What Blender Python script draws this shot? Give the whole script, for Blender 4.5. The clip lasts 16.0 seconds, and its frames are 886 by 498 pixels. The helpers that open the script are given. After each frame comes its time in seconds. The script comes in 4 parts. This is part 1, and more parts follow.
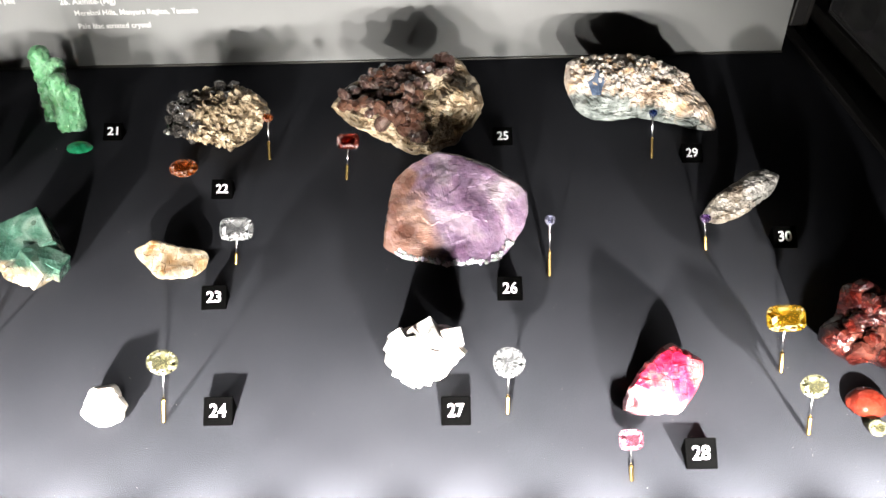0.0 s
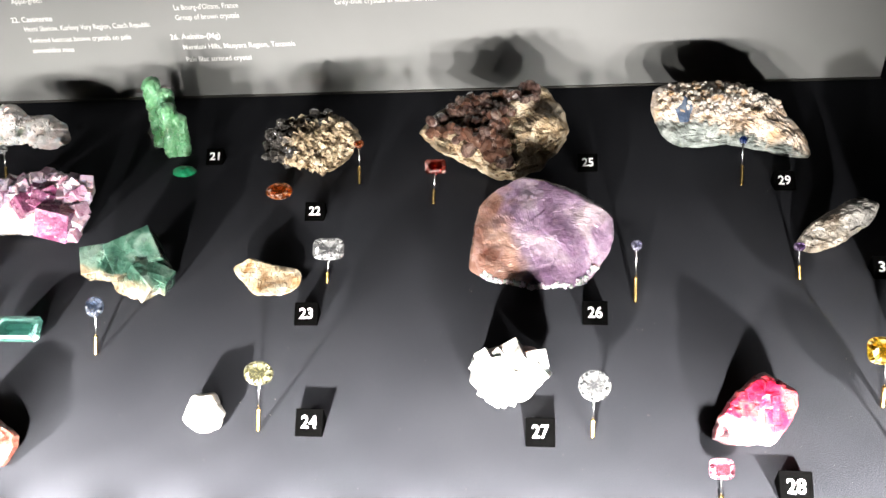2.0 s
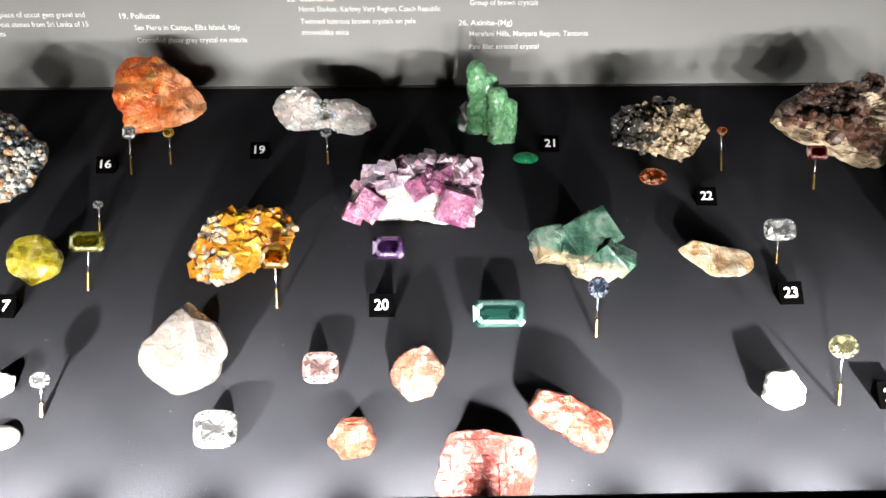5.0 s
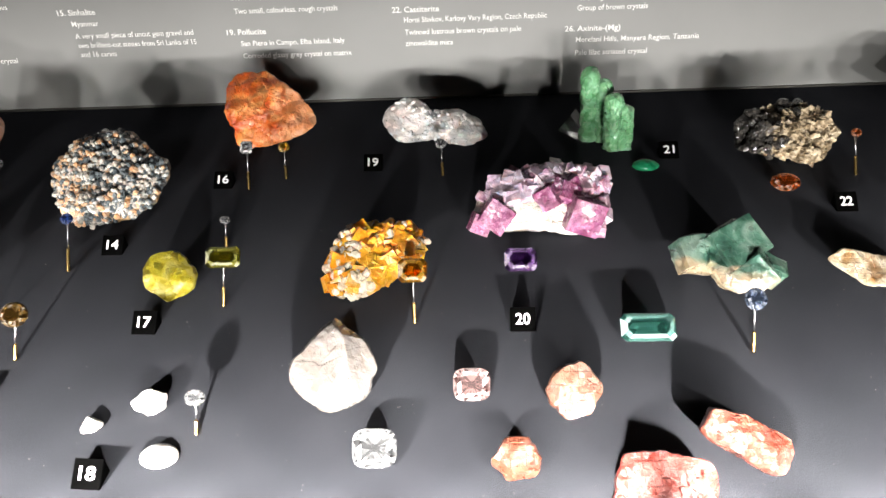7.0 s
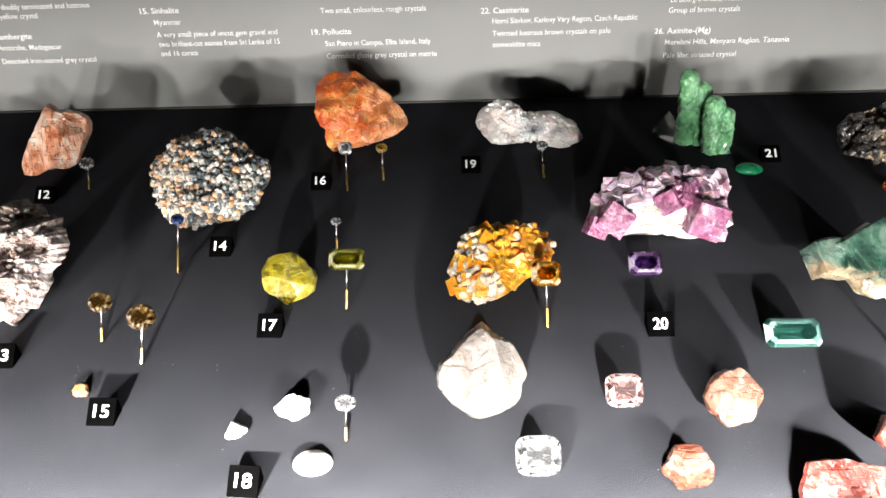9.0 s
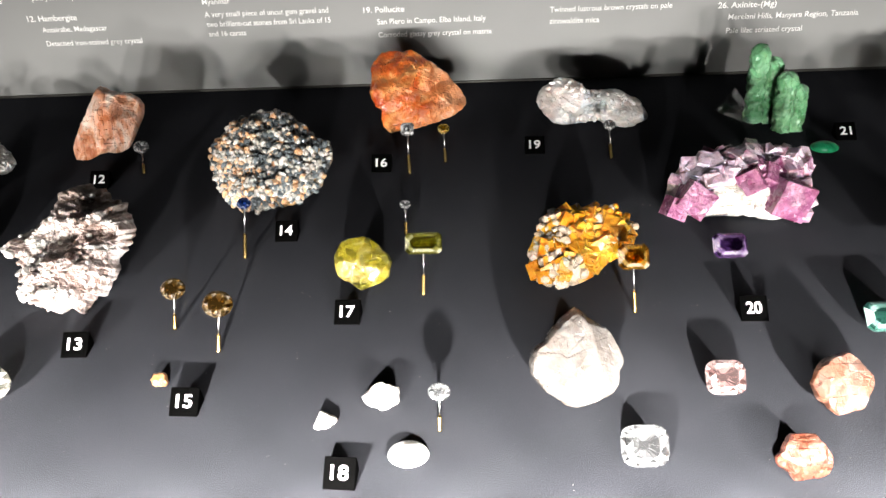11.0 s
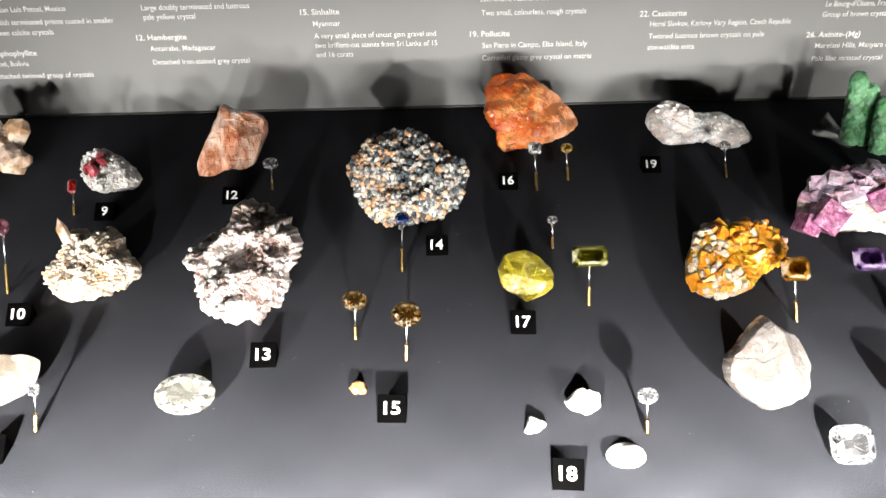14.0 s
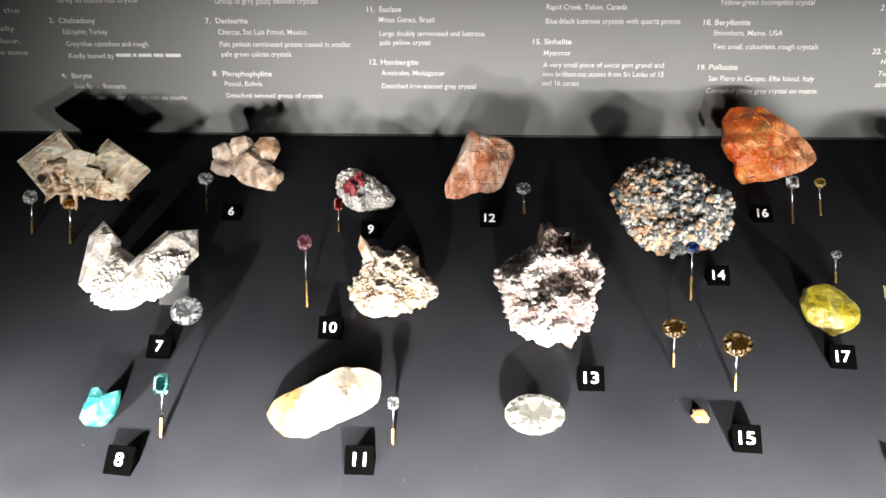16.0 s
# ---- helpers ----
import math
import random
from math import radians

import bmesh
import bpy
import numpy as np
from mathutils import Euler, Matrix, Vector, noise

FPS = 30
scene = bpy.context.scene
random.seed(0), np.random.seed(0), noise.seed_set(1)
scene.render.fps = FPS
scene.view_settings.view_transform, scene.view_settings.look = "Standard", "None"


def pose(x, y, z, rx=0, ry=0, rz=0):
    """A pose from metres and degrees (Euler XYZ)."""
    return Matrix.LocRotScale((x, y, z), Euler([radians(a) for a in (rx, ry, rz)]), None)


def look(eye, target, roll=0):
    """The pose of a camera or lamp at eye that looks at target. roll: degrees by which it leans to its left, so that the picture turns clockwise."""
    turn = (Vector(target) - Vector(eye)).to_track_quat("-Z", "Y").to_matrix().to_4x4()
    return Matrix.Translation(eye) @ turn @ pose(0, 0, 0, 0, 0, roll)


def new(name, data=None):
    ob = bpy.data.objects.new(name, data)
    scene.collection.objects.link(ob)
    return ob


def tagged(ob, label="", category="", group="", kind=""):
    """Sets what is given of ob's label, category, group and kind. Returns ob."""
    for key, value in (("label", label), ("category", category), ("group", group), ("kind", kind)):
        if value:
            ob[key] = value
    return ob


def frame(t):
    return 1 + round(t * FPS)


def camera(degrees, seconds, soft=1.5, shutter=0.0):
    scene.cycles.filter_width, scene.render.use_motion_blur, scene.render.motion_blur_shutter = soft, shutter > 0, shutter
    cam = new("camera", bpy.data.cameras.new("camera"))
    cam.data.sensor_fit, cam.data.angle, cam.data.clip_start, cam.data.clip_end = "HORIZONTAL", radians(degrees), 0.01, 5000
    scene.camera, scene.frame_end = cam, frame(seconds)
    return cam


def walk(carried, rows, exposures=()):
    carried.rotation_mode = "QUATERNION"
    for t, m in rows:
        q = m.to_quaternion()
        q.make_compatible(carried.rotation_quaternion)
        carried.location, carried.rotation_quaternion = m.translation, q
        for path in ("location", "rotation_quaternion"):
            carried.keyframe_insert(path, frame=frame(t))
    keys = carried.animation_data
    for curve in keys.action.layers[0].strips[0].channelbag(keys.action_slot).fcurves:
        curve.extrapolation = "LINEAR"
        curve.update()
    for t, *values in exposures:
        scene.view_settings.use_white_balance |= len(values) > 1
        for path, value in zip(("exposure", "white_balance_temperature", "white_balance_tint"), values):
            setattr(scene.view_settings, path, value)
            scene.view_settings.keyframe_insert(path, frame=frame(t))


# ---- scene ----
cam = camera(63.5, 16.0)
PATH = [
    (0, (0.006, -0.011, 0.305), (-0.022, 1.471, -1.037), -1.8),
    (0.5, (-0.058, -0.021, 0.308), (-0.063, 1.491, -1.001), -1.1),
    (1, (-0.083, -0.025, 0.314), (-0.058, 1.499, -0.981), -1.0),
    (1.5, (-0.036, -0.018, 0.307), (-0.114, 1.517, -0.973), -2.8),
    (2, (0.0, -0.02, 0.307), (-0.236, 1.508, -0.962), -5.7),
    (2.5, (-0.034, -0.018, 0.305), (-0.283, 1.502, -0.971), -6.7),
    (3, (-0.130, -0.020, 0.305), (-0.268, 1.515, -0.970), -4.4),
    (3.5, (-0.246, -0.010, 0.302), (-0.243, 1.520, -0.986), -2.2),
    (4, (-0.327, -0.017, 0.299), (-0.253, 1.518, -0.981), -0.7),
    (4.2, (-0.350, -0.021, 0.295), (-0.270, 1.520, -0.977), -0.3),
    (6.3, (-0.354, -0.057, 0.294), (-0.472, 1.534, -0.912), -2.1),
    (6.5, (-0.354, -0.047, 0.293), (-0.486, 1.542, -0.915), -2.8),
    (7, (-0.41, -0.029, 0.29), (-0.498, 1.557, -0.925), -3.2),
    (7.5, (-0.434, -0.024, 0.291), (-0.513, 1.564, -0.921), -2.6),
    (8, (-0.456, -0.022, 0.289), (-0.525, 1.564, -0.927), -2.6),
    (8.5, (-0.472, -0.024, 0.288), (-0.546, 1.568, -0.92), -2.8),
    (9, (-0.491, -0.025, 0.287), (-0.562, 1.57, -0.917), -2.5),
    (9.5, (-0.521, -0.02, 0.284), (-0.589, 1.579, -0.915), -2.5),
    (9.7, (-0.538, -0.019, 0.284), (-0.601, 1.58, -0.916), -2.2),
    (11.8, (-0.519, -0.014, 0.278), (-0.625, 1.54, -0.977), -4.1),
    (12, (-0.51, -0.017, 0.282), (-0.585, 1.54, -0.97), -3.4),
    (12.5, (-0.517, -0.027, 0.286), (-0.529, 1.541, -0.955), -2.7),
    (13, (-0.538, -0.029, 0.287), (-0.536, 1.557, -0.931), -2.2),
    (13.5, (-0.593, -0.024, 0.289), (-0.581, 1.573, -0.915), -1.7),
    (14, (-0.653, -0.032, 0.289), (-0.653, 1.575, -0.902), -1.3),
    (14.5, (-0.71, -0.038, 0.287), (-0.764, 1.583, -0.885), -1.7),
    (15, (-0.755, -0.044, 0.287), (-0.811, 1.593, -0.859), -1.1),
    (15.5, (-0.801, -0.049, 0.289), (-0.866, 1.604, -0.834), -0.3),
    (16, (-0.823, -0.039, 0.294), (-0.905, 1.609, -0.836), -0.8),
]
EXPOSURES = [(0, 0.44), (2.5, 0.38), (3.5, 0.2), (4.2, 0.08), (7, -0.08), (14, -0.08), (15, -0.14), (16, -0.2)]
walk(cam, [(t, look(eye, target, roll)) for t, eye, target, roll in PATH], EXPOSURES)

# ---- light: a row of small spot lamps on the front bar, and a dim room ----
world = bpy.data.worlds.new("dim_gallery")
scene.world = world
world.use_nodes = True
world.node_tree.nodes["Background"].inputs[0].default_value = (0.9, 0.95, 1.0, 1)
world.node_tree.nodes["Background"].inputs[1].default_value = 0.005

BAR_Y, BAR_Z, PITCH = 0.119, 0.0535, 0.0622
LAMP_X = [-0.1745 + PITCH * k for k in range(-15, 7)]
# each head throws a narrow beam to the back and a wide spill on the board below it: target y and z, energy, cone, width
for lx in LAMP_X:
    for ty, tz, power, cone, wide in ((0.58, -0.022, 3.2, 60, 1.05), (0.25, -0.06, 3.4, 80, 1.02)):
        spot = bpy.data.lights.new("spot_lamp", "SPOT")
        spot.energy, spot.color = power, (1.0, 0.957, 0.915)
        spot.spot_size, spot.spot_blend, spot.shadow_soft_size = radians(cone), 1.0, 0.0016
        new("spot_lamp", spot).matrix_world = look((lx, BAR_Y + 0.004, BAR_Z - 0.0095), (lx, ty, tz)) @ Matrix.Diagonal((wide, 1.0, 1, 1))

# ---- materials ----
def material(name, colour, rough=0.5, metal=0.0):
    m = bpy.data.materials.new(name)
    m.use_nodes = True
    b = m.node_tree.nodes["Principled BSDF"]
    b.inputs["Base Color"].default_value = (*colour, 1)
    b.inputs["Roughness"].default_value, b.inputs["Metallic"].default_value = rough, metal
    return m, m.node_tree.nodes, m.node_tree.links, b


def ramp(nodes, links, source, colours, lo=0.3, hi=0.7):
    r = nodes.new("ShaderNodeValToRGB")
    e = r.color_ramp.elements
    while len(e) < len(colours):
        e.new(0.5)
    for k, c in enumerate(colours):
        e[k].position, e[k].color = lo + (hi - lo) * k / max(1, len(colours) - 1), (*c, 1)
    links.new(source, r.inputs[0])
    return r.outputs[0]


def noise_node(nodes, links, co, scale, detail=6.0, distort=0.4):
    n = nodes.new("ShaderNodeTexNoise")
    n.inputs["Scale"].default_value, n.inputs["Detail"].default_value, n.inputs["Distortion"].default_value = scale, detail, distort
    links.new(co, n.inputs["Vector"])
    return n.outputs["Fac"]


def mineral(name, colours, scale=70, rough=0.35, bump=0.4, glow=0.0, clear=0.0, zone=None, grain=420, ior=1.55, stretch=(1, 1, 1), coat=0.0, facet=170, tilt=0.26, vary=0.2):
    """A mineral: mottled colours, fine relief; glow: light let in under the skin; clear: see-through share;
    zone: (direction, offset, width, colours, (x, y) of the stone) of a second colour on one side."""
    m, nodes, links, b = material(name, colours[0], rough)
    pos = nodes.new("ShaderNodeNewGeometry").outputs["Position"]
    mp = nodes.new("ShaderNodeMapping")
    mp.inputs["Scale"].default_value = stretch
    links.new(pos, mp.inputs["Vector"])
    co = mp.outputs[0]
    col = ramp(nodes, links, noise_node(nodes, links, co, scale, 10, 1.2), colours, 0.36, 0.64)
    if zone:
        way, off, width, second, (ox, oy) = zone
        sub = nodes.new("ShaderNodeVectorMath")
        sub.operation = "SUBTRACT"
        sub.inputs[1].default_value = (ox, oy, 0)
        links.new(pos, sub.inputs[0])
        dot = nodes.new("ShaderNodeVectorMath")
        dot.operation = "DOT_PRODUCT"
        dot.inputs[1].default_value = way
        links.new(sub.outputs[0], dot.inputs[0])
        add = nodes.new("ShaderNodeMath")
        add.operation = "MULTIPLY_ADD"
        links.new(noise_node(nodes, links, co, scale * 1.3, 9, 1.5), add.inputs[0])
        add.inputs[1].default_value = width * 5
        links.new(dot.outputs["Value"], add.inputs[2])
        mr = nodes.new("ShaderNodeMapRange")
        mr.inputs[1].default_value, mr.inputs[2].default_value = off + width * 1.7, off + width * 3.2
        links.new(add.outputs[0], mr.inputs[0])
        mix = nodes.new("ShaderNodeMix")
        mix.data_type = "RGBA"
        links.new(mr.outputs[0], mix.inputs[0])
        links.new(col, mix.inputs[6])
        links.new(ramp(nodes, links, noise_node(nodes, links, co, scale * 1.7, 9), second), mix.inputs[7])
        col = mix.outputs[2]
    # pale veins and cracks
    vein = nodes.new("ShaderNodeTexVoronoi")
    vein.feature = "DISTANCE_TO_EDGE"
    vein.inputs["Scale"].default_value = scale * 2.2
    warp = nodes.new("ShaderNodeVectorMath")
    warp.operation = "MULTIPLY_ADD"
    nz = nodes.new("ShaderNodeTexNoise")
    nz.inputs["Scale"].default_value, nz.inputs["Detail"].default_value = scale * 3, 5
    links.new(co, nz.inputs["Vector"])
    links.new(nz.outputs["Color"], warp.inputs[0])
    warp.inputs[1].default_value = (0.012, 0.012, 0.012)
    links.new(co, warp.inputs[2])
    links.new(warp.outputs[0], vein.inputs["Vector"])
    thin = nodes.new("ShaderNodeMapRange")
    thin.inputs[1].default_value, thin.inputs[2].default_value, thin.inputs[3].default_value, thin.inputs[4].default_value = 0.0, 0.06, 0.1, 0.0
    links.new(vein.outputs["Distance"], thin.inputs[0])
    vm = nodes.new("ShaderNodeMix")
    vm.data_type = "RGBA"
    links.new(thin.outputs[0], vm.inputs[0])
    links.new(col, vm.inputs[6])
    vm.inputs[7].default_value = (*[min(0.8, c * 1.5 + 0.06) for c in colours[-1]], 1)
    # cleavage: small flat faces, each with its own lean, tone and polish
    cell = nodes.new("ShaderNodeTexVoronoi")
    cell.inputs["Scale"].default_value = facet
    links.new(warp.outputs[0], cell.inputs["Vector"])
    tone = nodes.new("ShaderNodeSeparateColor")
    links.new(cell.outputs["Color"], tone.inputs[0])
    tint = nodes.new("ShaderNodeMix")
    tint.data_type, tint.blend_type = "RGBA", "MULTIPLY"
    tint.inputs[0].default_value = 1.0
    links.new(vm.outputs[2], tint.inputs[6])
    links.new(ramp(nodes, links, tone.outputs[0], [(1 - vary,) * 3, (1 + vary,) * 3], 0.0, 1.0), tint.inputs[7])
    links.new(tint.outputs[2], b.inputs["Base Color"])
    lean = nodes.new("ShaderNodeVectorMath")
    lean.operation = "MULTIPLY_ADD"
    links.new(cell.outputs["Color"], lean.inputs[0])
    lean.inputs[1].default_value = (tilt * 2, tilt * 2, tilt * 2)
    lean.inputs[2].default_value = (-tilt, -tilt, -tilt)
    face = nodes.new("ShaderNodeVectorMath")
    links.new(nodes.new("ShaderNodeNewGeometry").outputs["Normal"], face.inputs[0])
    links.new(lean.outputs[0], face.inputs[1])
    unit = nodes.new("ShaderNodeVectorMath")
    unit.operation = "NORMALIZE"
    links.new(face.outputs[0], unit.inputs[0])
    vor = nodes.new("ShaderNodeTexVoronoi")
    vor.inputs["Scale"].default_value = grain * 0.6
    links.new(co, vor.inputs["Vector"])
    hsum = nodes.new("ShaderNodeMath")
    hsum.operation = "MULTIPLY_ADD"
    links.new(noise_node(nodes, links, co, grain, 8), hsum.inputs[0])
    hsum.inputs[1].default_value = 1.4
    links.new(vor.outputs["Distance"], hsum.inputs[2])
    bp = nodes.new("ShaderNodeBump")
    bp.inputs["Strength"].default_value, bp.inputs["Distance"].default_value = bump, 0.0014
    links.new(hsum.outputs[0], bp.inputs["Height"])
    links.new(unit.outputs[0], bp.inputs["Normal"])
    links.new(bp.outputs[0], b.inputs["Normal"])
    links.new(bp.outputs[0], b.inputs["Coat Normal"])
    rr = nodes.new("ShaderNodeMapRange")
    rr.inputs[3].default_value, rr.inputs[4].default_value = max(0.04, rough - 0.2), min(1, rough + 0.2)
    links.new(tone.outputs[1], rr.inputs[0])
    links.new(rr.outputs[0], b.inputs["Roughness"])
    b.inputs["IOR"].default_value = ior
    b.inputs["Transmission Weight"].default_value = clear * 0.45
    b.inputs["Coat Weight"].default_value, b.inputs["Coat Roughness"].default_value = coat, 0.06
    if glow:
        b.inputs["Subsurface Weight"].default_value = min(1.0, glow + clear)
        b.inputs["Subsurface Radius"].default_value = (1, 0.8, 0.7)
        b.inputs["Subsurface Scale"].default_value = 0.003
    return m


def jewel(name, colour, ior=1.65, low=0.72, high=1.0):
    """Cut stone: inner reflections painted as a random tone and clearness per facet."""
    m, nodes, links, b = material(name, colour, 0.02)
    b.inputs["IOR"].default_value = ior
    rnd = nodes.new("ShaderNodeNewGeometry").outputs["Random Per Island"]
    # sparkle put into the colour: facets run from dark to near white
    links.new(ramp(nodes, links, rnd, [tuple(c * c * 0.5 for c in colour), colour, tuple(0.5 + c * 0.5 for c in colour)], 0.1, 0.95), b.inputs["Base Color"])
    mr = nodes.new("ShaderNodeMapRange")
    mr.inputs[3].default_value, mr.inputs[4].default_value = high, low
    pw = nodes.new("ShaderNodeMath")
    pw.operation = "POWER"
    pw.inputs[1].default_value = 1.6
    links.new(rnd, pw.inputs[0])
    links.new(pw.outputs[0], mr.inputs[0])
    links.new(mr.outputs[0], b.inputs["Transmission Weight"])
    return m


def cloth_material():
    """Black woven cloth, with a fine rib and specks of dust."""
    m, nodes, links, b = material("black_cloth", (0.03, 0.031, 0.035), 0.7)
    tc = nodes.new("ShaderNodeTexCoord")
    co = tc.outputs["Object"]
    base = ramp(nodes, links, noise_node(nodes, links, co, 9, 6), [(0.026, 0.0272, 0.0318), (0.0355, 0.037, 0.0425)])
    v = nodes.new("ShaderNodeTexVoronoi")
    v.inputs["Scale"].default_value = 240
    links.new(co, v.inputs["Vector"])
    lim = nodes.new("ShaderNodeMath")
    lim.operation = "MULTIPLY"
    links.new(noise_node(nodes, links, co, 31, 3), lim.inputs[0])
    lim.inputs[1].default_value = 0.08
    less = nodes.new("ShaderNodeMath")
    less.operation = "LESS_THAN"
    links.new(v.outputs["Distance"], less.inputs[0])
    links.new(lim.outputs[0], less.inputs[1])
    mix = nodes.new("ShaderNodeMix")
    mix.data_type = "RGBA"
    mix.inputs[7].default_value = (0.28, 0.27, 0.26, 1)
    links.new(less.outputs[0], mix.inputs[0])
    links.new(base, mix.inputs[6])
    fleck = nodes.new("ShaderNodeMix")
    fleck.data_type, fleck.blend_type = "RGBA", "MULTIPLY"
    fleck.inputs[0].default_value = 1.0
    links.new(mix.outputs[2], fleck.inputs[6])
    links.new(ramp(nodes, links, noise_node(nodes, links, co, 2500, 3, 0), [(0.3, 0.3, 0.31), (0.95, 0.95, 0.95), (2.4, 2.4, 2.4)], 0.33, 0.69), fleck.inputs[7])
    links.new(fleck.outputs[2], b.inputs["Base Color"])
    w = nodes.new("ShaderNodeTexNoise")
    w.inputs["Scale"].default_value, w.inputs["Detail"].default_value = 7000, 2
    links.new(co, w.inputs["Vector"])
    hs = nodes.new("ShaderNodeMath")
    hs.operation = "MULTIPLY_ADD"
    links.new(noise_node(nodes, links, co, 4200, 2), hs.inputs[0])
    hs.inputs[1].default_value = 1.0
    links.new(w.outputs["Fac"], hs.inputs[2])
    bp = nodes.new("ShaderNodeBump")
    bp.inputs["Strength"].default_value, bp.inputs["Distance"].default_value = 0.35, 0.0003
    links.new(hs.outputs[0], bp.inputs["Height"])
    links.new(bp.outputs[0], b.inputs["Normal"])
    b.inputs["Specular IOR Level"].default_value = 0.0
    return m


def mottled(name, a, c, scale, rough, bump=0.1, metal=0.0):
    m, nodes, links, b = material(name, a, rough, metal)
    co = nodes.new("ShaderNodeTexCoord").outputs["Object"]
    links.new(ramp(nodes, links, noise_node(nodes, links, co, scale, 8), [a, c]), b.inputs["Base Color"])
    bp = nodes.new("ShaderNodeBump")
    bp.inputs["Strength"].default_value, bp.inputs["Distance"].default_value = bump, 0.0005
    links.new(noise_node(nodes, links, co, scale * 40, 4), bp.inputs["Height"])
    links.new(bp.outputs[0], b.inputs["Normal"])
    return m


CLOTH = cloth_material()
PANEL = mottled("grey_painted_panel", (0.18, 0.183, 0.178), (0.21, 0.213, 0.208), 6, 0.5, 0.05)
INK = mottled("white_print", (0.82, 0.82, 0.8), (0.86, 0.86, 0.84), 30, 0.5)
BLACK_ACRYLIC = mottled("black_acrylic", (0.0008, 0.0008, 0.0008), (0.0013, 0.0013, 0.0013), 200, 0.5, 0.03)
BLACK_ACRYLIC.node_tree.nodes["Principled BSDF"].inputs["Specular IOR Level"].default_value = 0.003
BLACK_METAL = mottled("black_painted_metal", (0.012, 0.011, 0.011), (0.02, 0.019, 0.018), 60, 0.4, 0.1)
GREY_METAL = mottled("grey_metal", (0.07, 0.066, 0.06), (0.1, 0.096, 0.088), 40, 0.35, 0.1, 0.7)
DARK_WALL = mottled("dark_wall", (0.03, 0.028, 0.027), (0.045, 0.042, 0.04), 3, 0.8)
BRASS = mottled("brass", (0.85, 0.6, 0.25), (0.75, 0.5, 0.18), 90, 0.25, 0.05, 1.0)
STEEL = mottled("steel", (0.75, 0.75, 0.74), (0.65, 0.65, 0.66), 90, 0.2, 0.05, 1.0)
GLASS = jewel("clear_acrylic", (0.97, 0.98, 0.98), 1.49, 0.93, 0.98)


# ---- building helpers ----
def mesh_of(name, verts, faces, mats, smooth=False, slots=None):
    me = bpy.data.meshes.new(name)
    me.from_pydata([tuple(v) for v in verts], [], faces)
    for m in mats if isinstance(mats, (list, tuple)) else [mats]:
        me.materials.append(m)
    if slots is not None:
        me.polygons.foreach_set("material_index", slots)
    if smooth:
        me.polygons.foreach_set("use_smooth", [True] * len(me.polygons))
    me.update()
    return me


def part(name, me, parent, label="", m=None):
    ob = new(name, me)
    ob.parent = parent
    if m is not None:
        ob.matrix_basis = m
    return tagged(ob, label)


def thing(name, label, category, at, group="", kind=""):
    ob = new(name)
    ob.location = at
    ob.empty_display_size = 0.01
    return tagged(ob, label, category, group, kind)


def box_mesh(name, lo, hi, mat, bevel=0.0):
    bm = bmesh.new()
    bmesh.ops.create_cube(bm, size=1)
    for v in bm.verts:
        v.co = [lo[k] + (v.co[k] + 0.5) * (hi[k] - lo[k]) for k in range(3)]
    if bevel:
        bmesh.ops.bevel(bm, geom=bm.edges[:], offset=bevel, segments=2, affect="EDGES", profile=0.5)
    me = bpy.data.meshes.new(name)
    bm.to_mesh(me)
    bm.free()
    me.materials.append(mat)
    return me


def lathe(name, rings, mat, sides=12, smooth=True):
    """A turned body from (radius, height) rings."""
    v, f = [], []
    for r, z in rings:
        v += [(r * math.cos(2 * math.pi * k / sides), r * math.sin(2 * math.pi * k / sides), z) for k in range(sides)]
    for j in range(len(rings) - 1):
        for k in range(sides):
            a, b = j * sides + k, j * sides + (k + 1) % sides
            f.append((a, b, b + sides, a + sides))
    f.append(tuple(range(sides))[::-1])
    f.append(tuple(range((len(rings) - 1) * sides, len(rings) * sides)))
    return mesh_of(name, v, f, mat, smooth)


def lettering(body, mat, high, width=None, bold=0.003):
    """Flat letters as a mesh in the xy plane from the origin, of cap height high, fitted to a width."""
    cu = bpy.data.curves.new("letters", "FONT")
    cu.body, cu.size, cu.resolution_u = body, 1.0, 3
    cu.offset = bold
    cu.extrude = 0.004
    ob = bpy.data.objects.new("letters", cu)
    me = bpy.data.meshes.new_from_object(ob)
    bpy.data.objects.remove(ob)
    bpy.data.curves.remove(cu)
    co = np.empty(len(me.vertices) * 3)
    me.vertices.foreach_get("co", co)
    co = co.reshape(-1, 3)
    s = high / 0.7
    sx = s if width is None else width / (co[:, 0].max() - co[:, 0].min())
    co[:, 0] = (co[:, 0] - co[:, 0].min()) * sx
    co[:, 1] *= s
    co[:, 2] *= 0.02
    me.vertices.foreach_set("co", co.ravel())
    me.materials.clear()
    me.materials.append(mat)
    me.update()
    return me


# ---- the case ----
PY, LEAN = 0.580, 6.3  # foot of the panel, which leans back
board = tagged(new("display_board", box_mesh("display_board", (-1.75, 0.10, -0.018), (0.33, 0.62, 0.0), CLOTH, 0.001)), "black woven cloth display board with fine dust", "display board", kind="structure")
panel = tagged(new("label_panel", box_mesh("label_panel", (-1.75, 0, -0.004), (0.302, 0.012, 0.42), PANEL, 0.0008)), "grey painted back panel with white printed captions", "label panel", kind="structure")
panel.location, panel.rotation_euler = (0, PY, 0), (radians(-LEAN), 0, 0)
ledge = tagged(new("trim", box_mesh("trim", (-1.75, PY - 0.0028, -0.0005), (0.302, PY - 0.0002, 0.0012), GREY_METAL, 0.0004)), "thin metal trim at the foot of the panel", "trim", kind="structure")

